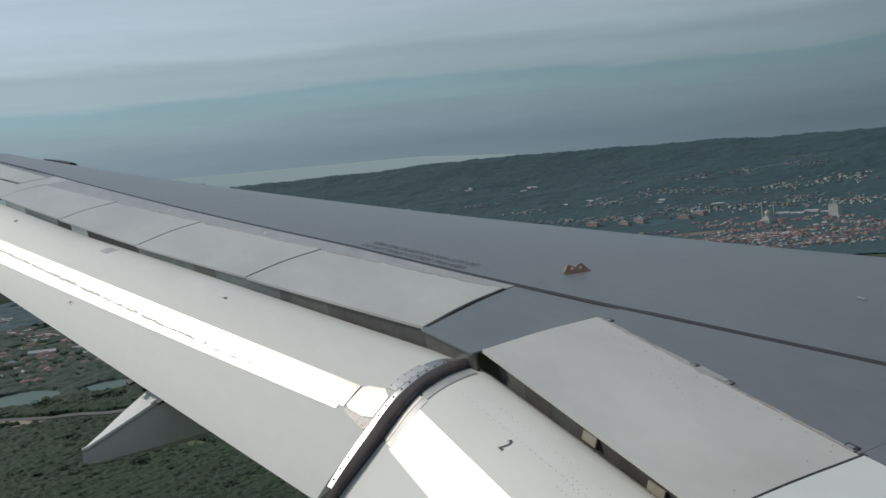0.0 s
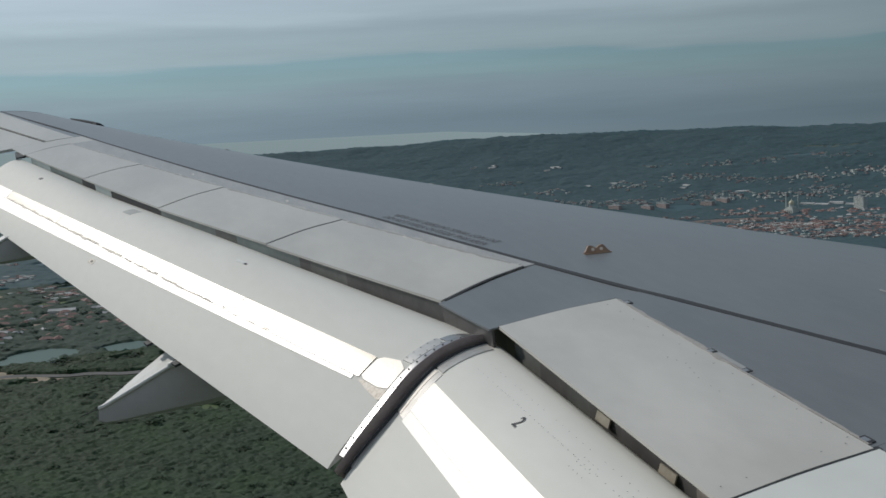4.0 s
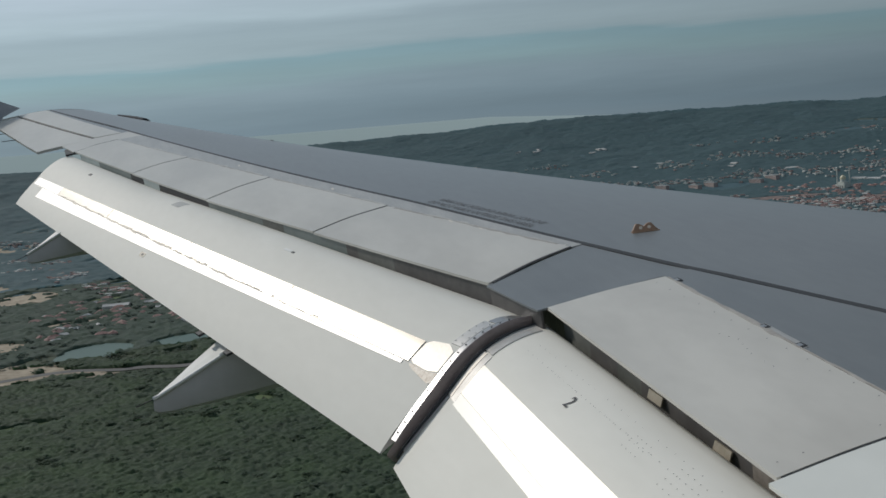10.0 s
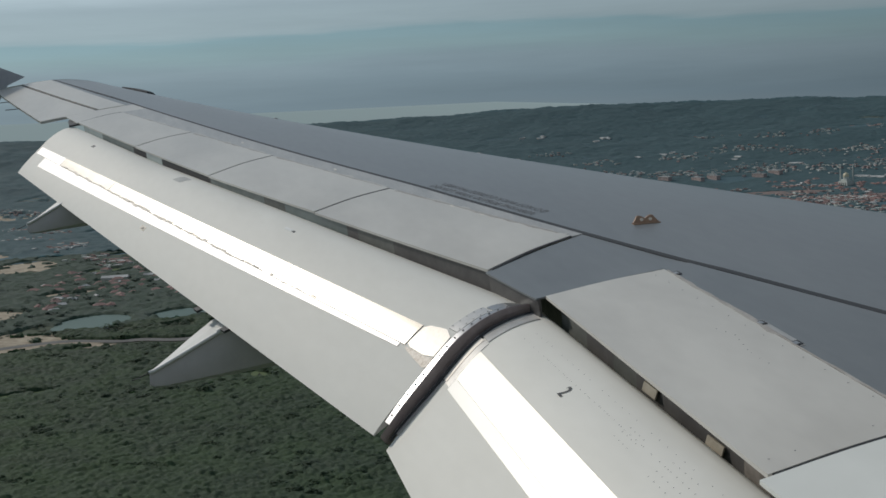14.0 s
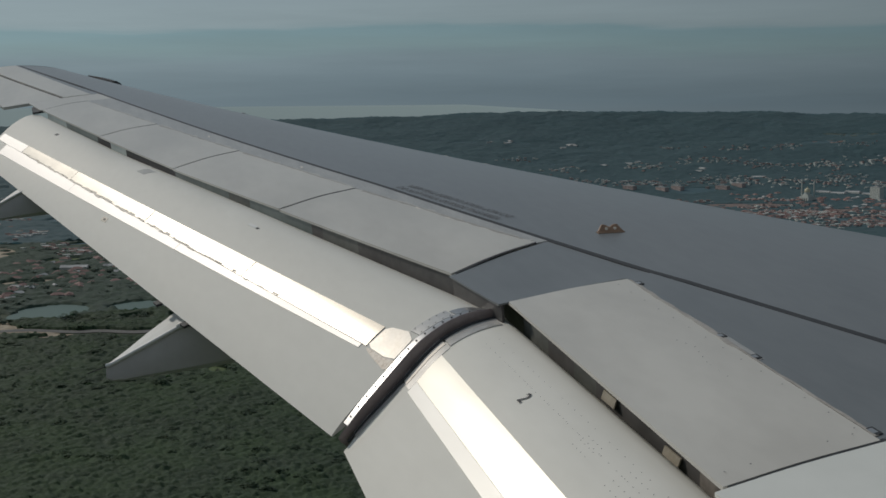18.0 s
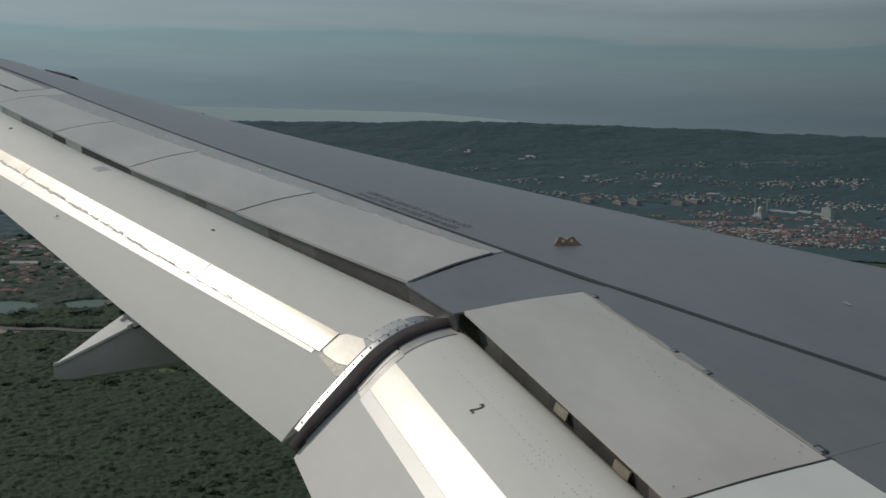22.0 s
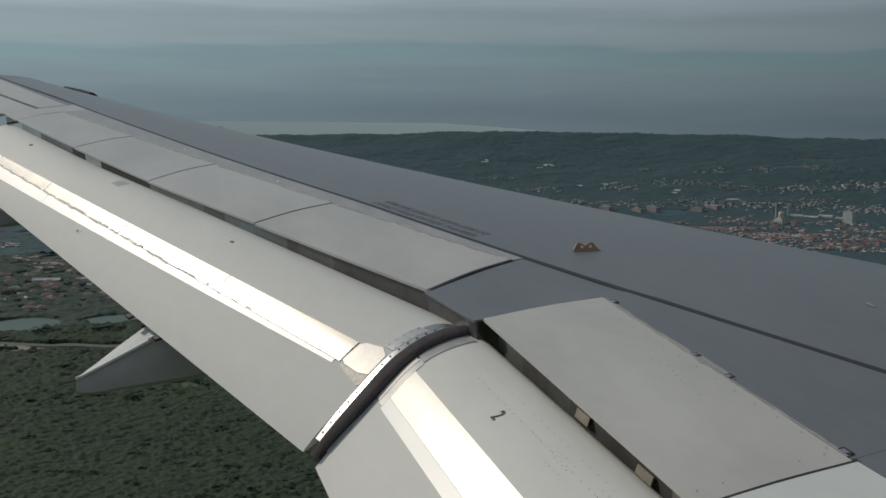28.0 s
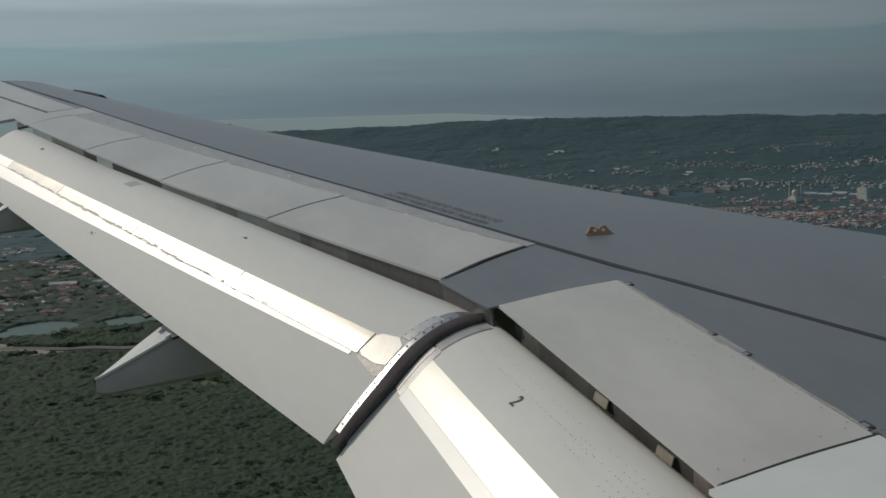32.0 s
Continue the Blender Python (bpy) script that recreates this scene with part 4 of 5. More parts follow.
# ---- fairings under the flaps ----
def fairing(s, dy, dz, size, label):
    """A canoe: rounded box sections from under the wing to a pointed tail; its top is flat and pale."""
    thing = part("flap_track_fairing", None, wing, label)
    rows = ((1.55, -0.36, -0.40, 0.02), (1.2, -0.33, -0.52, 0.13), (0.7, -0.36, -0.70, 0.26), (0.1, -0.47, -0.82, 0.30), (-0.40, -0.29, -0.885, 0.33), (-0.61, -0.43, -0.915, 0.285), (-0.84, -0.587, -0.945, 0.21), (-1.00, -0.703, -0.965, 0.150), (-1.13, -0.804, -0.984, 0.085), (-1.215, -0.866, -0.984, 0.050), (-1.247, -0.887, -0.968, 0.028))
    body, lid = [], []
    for y, top, low, w in rows:
        yy, tt, ll, ww = (y + 0.1) * size - 0.1 + dy, (top + 0.5) * size - 0.5 + dz, (low + 0.5) * size - 0.5 + dz, w * size
        dip = ww * (0.34 if y < -0.3 else 0.0)
        sec = [(-s + ww / 2, yy, tt - dip), (-s + ww / 2, yy, tt - dip * 0.8 - 0.3 * (tt - ll)), (-s + ww * 0.48, yy, tt - 0.65 * (tt - ll)), (-s + ww * 0.36, yy, tt - 0.9 * (tt - ll)), (-s, yy, ll), (-s - ww * 0.36, yy, tt - 0.9 * (tt - ll)), (-s - ww * 0.48, yy, tt - 0.65 * (tt - ll)), (-s - ww / 2, yy, tt - 0.3 * (tt - ll)), (-s - ww / 2, yy, tt)]
        body.append(sec)
        lid.append([(-s + ww * 0.5, yy, tt - dip + 0.002), (-s, yy, tt - dip * 0.45 + 0.002 + 0.03 * ww), (-s - ww * 0.5, yy, tt + 0.002)])
    n = 9

    def hull(bm):
        made = [[bm.verts.new(v) for v in sec] for sec in body]
        for i in range(len(made) - 1):
            for k in range(n):
                bm.faces.new((made[i][k], made[i][(k + 1) % n], made[i + 1][(k + 1) % n], made[i + 1][k]))
        bm.faces.new(made[0])
        bm.faces.new(made[-1])

    solid("hull", hull, BELLY, thing, "grey painted fairing side", smooth=True)
    # the edge's glint as a white tube, the latch's sparkle as white paint
    ridge = [Vector(sec[0]) for sec in lid[5:]]
    vs, fs = tube([p + Vector((0.006, 0, 0.012)) for p in ridge], 0.013 * size, 8)
    part("edge_trim", mesh_of("edge_trim", vs, fs, BRIGHT, True), thing, "white tube for the glint along the fairing's edge")
    knob = ridge[0].lerp(ridge[3], 0.36)
    vs, fs = tube([knob + (ridge[3] - ridge[0]).normalized() * a1 + Vector((0.008, 0, 0.020)) for a1 in (-0.045, -0.03, 0.03, 0.045)], [0.004, 0.020 * size, 0.020 * size, 0.004], 8)
    part("latch", mesh_of("latch", vs, fs, BRIGHT, True), thing, "latch on the fairing's edge, its glint painted white")
    plate("lid", [p for sec in lid[4:] for p in sec], (0, 0, -0.006), len(lid) - 5, 2, LID, thing, "pale grey fairing top", smooth=False)
    y, top = (rows[-1][0] + 0.1) * size - 0.1 + dy, (rows[-1][1] + 0.5) * size - 0.5 + dz
    vs, fs = tube([(-s, y + 0.03, top + 0.01), (-s, y - 0.11 * size, top - 0.045)], 0.003, 6)
    part("static_wick", mesh_of("static_wick", vs, fs, SEALANT), thing, "thin dark static wick")
    return thing


fairing(8.5, 0.0, 0.0, 1.0, "grey flap track fairing, drooped behind the flap")
fairing(12.1, -1.23, 0.58, 0.86, "smaller grey flap track fairing near the flap's outer end")

# ---- wing tip fence ----
shape = ((-3.80, 1.625), (-3.68, 1.628), (-2.80, 1.285), (-3.02, 1.17), (-3.13, 0.97), (-3.32, 0.71), (-3.48, 0.72), (-3.49, 1.28))


def fence_build(bm):
    for x in (-17.0, -17.035):
        ring = [bm.verts.new((x - 0.03 * (z - 1.2), y, z)) for y, z in shape]
        bm.faces.new(ring)
        if x == -17.0:
            first = ring
    for i in range(len(shape)):
        j = (i + 1) % len(shape)
        bm.faces.new((first[i], first[j], ring[j], ring[i]))


fence_ob = solid("wingtip_fence", fence_build, FENCE, wing, "dark blue-grey arrow-shaped wingtip fence")
for y, z in ((-3.60, 1.40), (-3.49, 1.0), (-3.47, 0.74)):
    vs, fs = tube([(-17.02, y, z), (-17.02, y - 0.16, z + 0.02)], 0.004, 6)
    part("static_wick", mesh_of("static_wick", vs, fs, SEALANT), fence_ob, "thin dark static wick")
for s in (15.3, 15.9, 16.5):
    p = upper(s, trailing(s) + 0.02)
    vs, fs = tube([(p[0], p[1], p[2] - 0.01), (p[0], p[1] - 0.2, p[2] - 0.03)], 0.005, 6)
    part("static_wick", mesh_of("static_wick", vs, fs, SEALANT), wing, "thin dark static wick")
tipcap = []
for i in range(9):
    y = leading(17.0) - 0.05 + (trailing(17.0) - leading(17.0) + 0.2) * i / 8
    for j in range(2):
        p = upper(17.0 - 0.03 + 0.05 * j, y, 0.004 - 0.01 * j)
        tipcap.append(p)
plate("tip_cap", tipcap, (0, 0, -0.05), 8, 1, WHITE, wing, "pale wingtip edge")

# ---- the land below ----
GROUND = -260.0


def polar(az, r):
    """A place on the ground: degrees from straight ahead to the left, metres out."""
    return -math.sin(radians(az)) * r, math.cos(radians(az)) * r


def swell(x, y):
    """Gentle hills."""
    v = noise.noise(Vector((x * 0.0011, y * 0.0011, 0.3))) * 9 + noise.noise(Vector((x * 0.004, y * 0.004, 2.3))) * 3
    return GROUND + v


def back_hills(az, r):
    """Wooded slopes that climb to the skyline."""
    t = max(0.0, (r - 3150.0) / 1700.0)
    x, y = polar(az, r)
    crest = float(np.interp(az % 360, (40, 49, 54, 60, 65, 70, 75, 79, 83, 90, 110, 360), (246, 249, 255, 266, 274, 271, 262, 254, 246, 236, 234, 246)))
    climb = crest * t ** 1.6
    folds = noise.noise(Vector((x * 0.0013, y * 0.0013, 5.1))) * 16 * t * (1.35 - t) * 1.6
    rough = noise.noise(Vector((x * 0.0045, y * 0.0045, 7.7))) * 9 * min(1, t * 2) + noise.noise(Vector((x * 0.016, y * 0.016, 3.7))) * 4 * min(1, t * 2) + noise.noise(Vector((x * 0.045, y * 0.045, 1.9))) * 2.5 * min(1, t * 2)
    return swell(x, y) * (1 - min(1, t)) + min(1, t) * GROUND + climb + folds + rough


rad = np.concatenate([[0.0], np.geomspace(120, 4950, 90)])
azs = np.arange(0, 360, 3.0)
vs, fs = [], []
for r in rad:
    for az in azs:
        x, y = polar(az, r)
        vs.append((x, y, swell(x, y)))
m = len(azs)
for i in range(len(rad) - 1):
    for k in range(m):
        fs.append((i * m + k, i * m + (k + 1) % m, (i + 1) * m + (k + 1) % m, (i + 1) * m + k))
ground = new("ground", mesh_of("ground", vs, fs, GRASS, True))
tagged(ground, "dark green rolling land far below", "ground", kind="structure")

rad = np.concatenate([np.arange(2320, 4860, 42.0), [4900.0, 4940.0]])
azs = np.arange(0, 360, 0.5)
vs, fs = [], []
for i, r in enumerate(rad):
    for az in azs:
        x, y = polar(az, r)
        z = back_hills(az, min(r, 4850.0)) if i < len(rad) - 2 else GROUND - 5 + (60 if i == len(rad) - 2 else 0)
        vs.append((x, y, z + (-12 if i == 0 else 0.5)))
m = len(azs)
for i in range(len(rad) - 1):
    for k in range(m):
        fs.append((i * m + k, i * m + (k + 1) % m, (i + 1) * m + (k + 1) % m, (i + 1) * m + k))
# the hills carry their haze as a blue-green base colour
hills = new("backdrop", mesh_of("backdrop", vs, fs, HAZE_HILL, True))
tagged(hills, "wooded hills on the skyline, haze blue in their colour", "hills", kind="structure")

# pale water far beyond the hills, up to the misty horizon, given its own glow
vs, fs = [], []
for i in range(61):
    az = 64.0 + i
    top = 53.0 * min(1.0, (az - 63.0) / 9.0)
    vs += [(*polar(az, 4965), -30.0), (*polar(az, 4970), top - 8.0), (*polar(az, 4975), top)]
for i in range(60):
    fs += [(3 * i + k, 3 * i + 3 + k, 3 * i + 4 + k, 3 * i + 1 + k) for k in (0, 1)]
far_water = new("backdrop_water", mesh_of("backdrop_water", vs, fs, FAR_GLOW, True))
tagged(far_water, "pale glowing strip for far water below the misty horizon", "water", kind="structure")


def level(x, y):
    r = math.hypot(x, y)
    az = math.degrees(math.atan2(-x, y))
    return max(swell(x, y), back_hills(az, r)) if r > 2340 else swell(x, y)


def sheet(name, az0, az1, r0, r1, mat, label, category, lift=0.6, ragged=0.25, seed=0.0, steps=28):
    """A patch of other ground with an uneven outline, draped over the land."""
    azc, rc = (az0 + az1) / 2, (r0 + r1) / 2
    cx, cy = polar(azc, rc)
    out = Vector(polar(azc, 1.0)).normalized()
    side = Vector((-out.y, out.x))
    wa, wr = radians(az1 - az0) * rc / 2, (r1 - r0) / 2
    vs, fs = [(cx, cy, level(cx, cy) + lift)], []
    for ring in range(1, 7):
        for k in range(steps):
            w = 2 * math.pi * k / steps
            q = (1 + ragged * 2.2 * noise.noise(Vector((math.cos(w) * 1.3 + seed, math.sin(w) * 1.3, seed * 3.1)))) * ring / 6
            p = side * (math.cos(w) * wa * q) + out * (math.sin(w) * wr * q)
            x, y = cx + p.x, cy + p.y
            vs.append((x, y, level(x, y) + lift))
    for k in range(steps):
        fs.append((0, 1 + k, 1 + (k + 1) % steps))
        for ring in range(5):
            a1 = 1 + ring * steps
            fs.append((a1 + k, a1 + steps + k, a1 + steps + (k + 1) % steps, a1 + (k + 1) % steps))
    ob = new(name, mesh_of(name, vs, fs, mat, True))
    bm = bmesh.new()
    bm.from_mesh(ob.data)
    bmesh.ops.recalc_face_normals(bm, faces=bm.faces)
    if sum(f.normal.z for f in bm.faces) < 0:
        bmesh.ops.reverse_faces(bm, faces=bm.faces)
    bm.to_mesh(ob.data)
    bm.free()
    tagged(ob, label, category, kind="structure")
    PATCHES.append((cx, cy, out, side, wa * 0.92, wr * 0.92, mat in (FIELD, HAZE_FIELD), mat))
    return ob


PATCHES = []
sheet("clearing", 95.2, 103.0, 1338, 1492, SAND, "long ragged strip of bare sand at the forest edge", "clearing", seed=13.0, ragged=0.5, steps=72)
sheet("clearing", 92.6, 95.6, 1318, 1345, SAND, "narrow tongue of sand along the road", "clearing", seed=4.0, ragged=0.5, steps=48)
sheet("clearing", 85.9, 87.3, 1128, 1162, SAND, "small sandy clearing in the woods", "clearing", seed=1.0, ragged=0.45, steps=40)
sheet("clearing", 84.6, 86.6, 1075, 1120, FIELD, "light green grass clearing in the forest", "field", seed=14.0, ragged=0.6, steps=48)
sheet("clearing", 95.5, 103.0, 1122, 1142, FIELD, "narrow strip of light green grass", "field", seed=15.0, ragged=0.4, steps=60)
sheet("clearing", 97.0, 101.0, 1640, 1720, SAND, "terraced bare earth", "clearing", seed=19.0, ragged=0.5, steps=48)
sheet("clearing", 99.5, 104.0, 1860, 1960, SAND, "bare earth between scattered trees", "clearing", seed=20.0, ragged=0.5, steps=48)
sheet("clearing", 95.2, 98.4, 2160, 2400, SAND, "bare sandy ground with a winding track", "clearing", seed=8.0, ragged=0.45, steps=48)
sheet("clearing", 99.0, 104.0, 2720, 2960, SAND, "pale sandy ground far off", "clearing", seed=18.0, ragged=0.4, steps=48)
sheet("clearing", 93.2, 96.6, 1795, 1850, SAND, "bare earth building site", "clearing", seed=7.0, ragged=0.45, steps=48)
sheet("clearing", 91.6, 94.2, 2060, 2130, FIELD, "mown green field beyond the houses", "field", seed=2.0, ragged=0.5, steps=40)
sheet("pond", 91.9, 95.8, 1462, 1590, POND, "still green pond among trees", "pond", seed=5.0, ragged=0.2, steps=48)
sheet("pond", 87.6, 91.2, 1468, 1556, POND, "smaller green pond behind a bank", "pond", seed=6.0, ragged=0.3, steps=48)
sheet("clearing", 96.0, 99.0, 3380, 3520, SAND, "broad pale sand field", "clearing", seed=21.0, ragged=0.5, steps=48)
sheet("clearing", 98.0, 103.5, 4060, 4200, SAND, "pale cleared land near the skyline", "clearing", seed=22.0, ragged=0.5, steps=48)
sheet("clearing", 94.0, 97.0, 3700, 3820, HAZE_FIELD, "pale green fields on flat land", "field", seed=23.0, ragged=0.5, steps=48)
sheet("clearing", 97.5, 101.5, 2480, 2600, SAND, "bare red earth with tracks", "clearing", seed=24.0, ragged=0.5, steps=48)
sheet("clearing", 100.0, 104.0, 3050, 3150, FIELD, "pale green fields by the sand", "field", seed=25.0, ragged=0.5, steps=48)
sheet("clearing", 54.5, 60.5, 3080, 3180, EARTH, "long strip of bare red earth", "clearing", seed=9.0, ragged=0.45, steps=48)
sheet("clearing", 51.0, 53.5, 2980, 3060, EARTH, "bare earth by the houses", "clearing", seed=10.0, ragged=0.45, steps=40)
sheet("clearing", 52.3, 54.6, 4290, 4350, EARTH, "bare earth scar on the hillside", "clearing", seed=11.0, ragged=0.45, steps=40)
sheet("clearing", 50.6, 53.8, 4440, 4500, HAZE_FIELD, "pale green slope on the hillside", "field", seed=12.0, ragged=0.4, steps=40)

# a road through the trees
vs, fs = [], []
bend = [(104, 1360), (100, 1382), (96, 1392), (92, 1345), (89.5, 1318), (86, 1300), (82, 1296), (76, 1310)]
for i in range(57):
    t = i / 8
    k = min(int(t), 6)
    az = bend[k][0] + (bend[k + 1][0] - bend[k][0]) * (t - k)
    r = bend[k][1] + (bend[k + 1][1] - bend[k][1]) * (0.5 - 0.5 * math.cos(math.pi * (t - k)))
    for w in (-9.0, 9.0):
        x, y = polar(az, r + w)
        vs.append((x, y, level(x, y) + 0.9))
for i in range(56):
    fs.append((2 * i, 2 * i + 2, 2 * i + 3, 2 * i + 1))
road = new("road", mesh_of("road", vs, fs, TAR, True))
tagged(road, "pale straight road through the trees", "road", kind="structure")


# ---- woods ----
def crown_shapes(count, tufts, seed):
    """Uneven crowns of loose sprays of leaves, with gaps between."""
    shapes, rng = [], random.Random(seed)
    for k in range(count):
        bm = bmesh.new()
        for t in range(tufts):
            w, h = rng.uniform(0, 2 * math.pi), rng.uniform(-0.2, 1.0)
            out = Vector((math.cos(w) * math.sqrt(1 - h * h), math.sin(w) * math.sqrt(1 - h * h), h))
            reach = 0.82 + 0.45 * noise.noise(out * 1.9 + Vector((seed + 3.7 * k, k * 1.3, 0))) + rng.uniform(-0.05, 0.2)
            face = (out * 0.45 + Vector((rng.uniform(-0.6, 0.6), rng.uniform(-0.6, 0.6), rng.uniform(0.7, 1.6)))).normalized()
            side = face.orthogonal().normalized()
            side = Matrix.Rotation(rng.uniform(0, 6.28), 3, face) @ side
            fore, size = face.cross(side), rng.uniform(0.24, 0.48) * (34 / (tufts + 14)) ** 0.5
            at = out * reach
            bm.faces.new([bm.verts.new(at + size * (a1 * side + b1 * fore)) for a1, b1 in ((-1, -0.5), (0.9, -0.8), (0.5, 0.9), (-0.6, 0.8))])
        bmesh.ops.triangulate(bm, faces=bm.faces[:])
        bm.verts.index_update()
        shapes.append((np.array([v.co[:] for v in bm.verts]), np.array([[v.index for v in f.verts] for f in bm.faces])))
        bm.free()
    return shapes


def open_ground(x, y, road_gap=11.0):
    for cx, cy, out, side, wa, wr, grassy, mat_dry in PATCHES:
        d = Vector((x - cx, y - cy)) + out * 9.0
        if (d.dot(side) / wa) ** 2 + (d.dot(out) / wr) ** 2 < 1:
            if noise.noise(Vector((x * 0.045, y * 0.045, 2.2))) > (0.10 if grassy else 0.40) and mat_dry != POND:
                continue
            return False
    r, az = math.hypot(x, y), math.degrees(math.atan2(-x, y))
    if 76 < az < 104:
        for (a0, r0), (a1, r1) in zip(bend, bend[1:]):
            if a1 <= az <= a0:
                t = (az - a0) / (a1 - a0)
                if -34.0 < r - (r0 + (r1 - r0) * (0.5 - 0.5 * math.cos(math.pi * t))) < road_gap:
                    return False
    return True


def woods(name, az0, az1, r0, r1, gap, size, shapes, label, keep, mat=None, squash=1.0):
    rng = random.Random(name)
    all_v, all_f, base = [], [], 0
    r = r0
    while r < r1:
        step = gap / r
        az = radians(az0) + rng.random() * step
        while az < radians(az1):
            x, y = polar(math.degrees(az), r + rng.uniform(-0.9, 0.9) * gap)
            x += rng.uniform(-0.5, 0.5) * gap
            if keep(x, y, rng) and open_ground(x, y):
                v, f = shapes[rng.randrange(len(shapes))]
                h = size * (0.5 + 1.0 * rng.random() ** 1.8) * (1 + 0.5 * noise.noise(Vector((x * 0.012, y * 0.012, 4.4))))
                w = rng.uniform(0, 6.28)
                c, s = math.cos(w) * h, math.sin(w) * h
                lift = h * rng.uniform(0.65, 1.05)
                p = np.stack([v[:, 0] * c - v[:, 1] * s + x, v[:, 0] * s + v[:, 1] * c + y, v[:, 2] * h * squash * rng.uniform(0.8, 1.25) + level(x, y) + lift * squash], 1)
                all_v.append(p)
                all_f.append(f + base)
                base += len(v)
            az += step * rng.uniform(0.8, 1.2)
        r += gap * 0.9
    v, f = np.concatenate(all_v), np.concatenate(all_f)
    me = bpy.data.meshes.new(name)
    me.vertices.add(len(v))
    me.vertices.foreach_set("co", v.ravel().astype(np.float32))
    me.loops.add(f.size)
    me.loops.foreach_set("vertex_index", f.ravel().astype(np.int32))
    me.polygons.add(len(f))
    me.polygons.foreach_set("loop_start", np.arange(0, f.size, 3, dtype=np.int32))
    me.update(calc_edges=True)
    me.materials.append(mat or LEAF)
    ob = new(name, me)
    return tagged(ob, label, "trees", kind="stuff")


def thick(x, y, rng):
    return rng.random() < 0.86 + 0.5 * noise.noise(Vector((x * 0.02, y * 0.02, 9.1)))


def thin(x, y, rng):
    r, az = math.hypot(x, y), math.degrees(math.atan2(-x, y))
    if 86.5 < az < 98 and 1440 < r < 1980:
        return rng.random() < 0.90 + 0.3 * noise.noise(Vector((x * 0.02, y * 0.02, 1.7)))
    if 2300 < r < 3120 and az < 62:
        return rng.random() < 0.40
    return rng.random() < 0.62 + 0.5 * noise.noise(Vector((x * 0.004, y * 0.004, 3.3)))


def canopy(name, az0, az1, r0, r1, step, cell, low, high, mat, label, keep):
    """The closed roof of a wood: crown beside crown in one sheet that dips under the ground where the wood is open."""
    rng = random.Random(label)
    nr, na = int((r1 - r0) / step), int(radians(az1 - az0) * (r0 + r1) / 2 / step)
    vs, fs = [], []
    for i in range(nr + 1):
        for k in range(na + 1):
            x, y = polar(az0 + (az1 - az0) * (k + rng.uniform(-0.3, 0.3)) / na, r0 + (r1 - r0) * (i + rng.uniform(-0.3, 0.3)) / nr)
            h = -5.0
            if keep(x, y) and open_ground(x, y):
                wx, wy = noise.noise(Vector((x / cell * 0.7, y / cell * 0.7, 8.8))), noise.noise(Vector((x / cell * 0.7, y / cell * 0.7, 4.2)))
                near, at = noise.voronoi(Vector((x / cell + 0.7 * wx, y / cell + 0.7 * wy, 0.5)))
                tall = 0.7 + 0.8 * noise.noise(at[0] * 7.3) + 0.45 * noise.noise(Vector((x / (cell * 7), y / (cell * 7), 1.1)))
                h = low + (high - low) * tall * max(0.0, 1.0 - 1.15 * near[0] ** 2) + rng.uniform(-0.11, 0.11) * high
            vs.append((x, y, level(x, y) + h))
    m = na + 1
    for i in range(nr):
        for k in range(na):
            fs.append((i * m + k, i * m + k + 1, (i + 1) * m + k + 1, (i + 1) * m + k))
    return tagged(new(name, mesh_of(name, vs, fs, mat, True)), label, "trees", kind="stuff")


canopy("forest_canopy", 71, 107, 585, 1062, 1.6, 5.4, 2.6, 5.6, LEAF, "closed dark green forest roof", lambda x, y: True)
canopy("forest_canopy", 71, 107, 1060, 1465, 2.2, 6.6, 2.2, 5.8, LEAF, "closed forest roof round the clearings", lambda x, y: math.hypot(x, y) < 1400 or noise.noise(Vector((x * 0.03, y * 0.03, 3.3))) > 0.05)
canopy("forest_canopy", 71, 107, 1460, 2420, 5.0, 13.0, 1.0, 6.5, PINE, "patchy forest roof among houses", lambda x, y: noise.noise(Vector((x * 0.006, y * 0.006, 3.3))) > -0.22)
# the far roofs below have haze blue in their crown colour
canopy("forest_canopy", 76, 107, 2400, 3700, 10.0, 22.0, 1.0, 8.0, HAZE_CROWNS, "far forest roof on flat land", lambda x, y: noise.noise(Vector((x * 0.004, y * 0.004, 3.3))) > -0.20)
canopy("forest_canopy", 44, 80, 2340, 4860, 7.0, 16.0, 1.0, 4.4, HAZE_CROWNS, "bluish forest roof round the town and up the slopes", lambda x, y: math.hypot(x, y) > 3500 or noise.noise(Vector((x * 0.007, y * 0.007, 3.3))) > -0.32)
canopy("forest_canopy", 80, 107, 3650, 4860, 12.0, 20.0, 1.0, 6.0, HAZE_CROWNS, "forest roof on the hills past the wing tip", lambda x, y: True)
fine_crowns = crown_shapes(14, 110, 1.0)
coarse_crowns = crown_shapes(9, 20, 5.0)
woods("forest", 72, 106, 590, 1060, 13.0, 4.3, fine_crowns, "dense dark green forest canopy seen from above", thick, LEAF, 0.50)
woods("forest", 72, 106, 1060, 1460, 15.0, 4.8, crown_shapes(10, 44, 3.0), "dark green woods round the clearings", thick, LEAF, 0.46)
woods("forest", 72, 106, 1460, 2300, 24.0, 5.6, coarse_crowns, "patchy woods between clearings and houses", thin, PINE, 0.5)


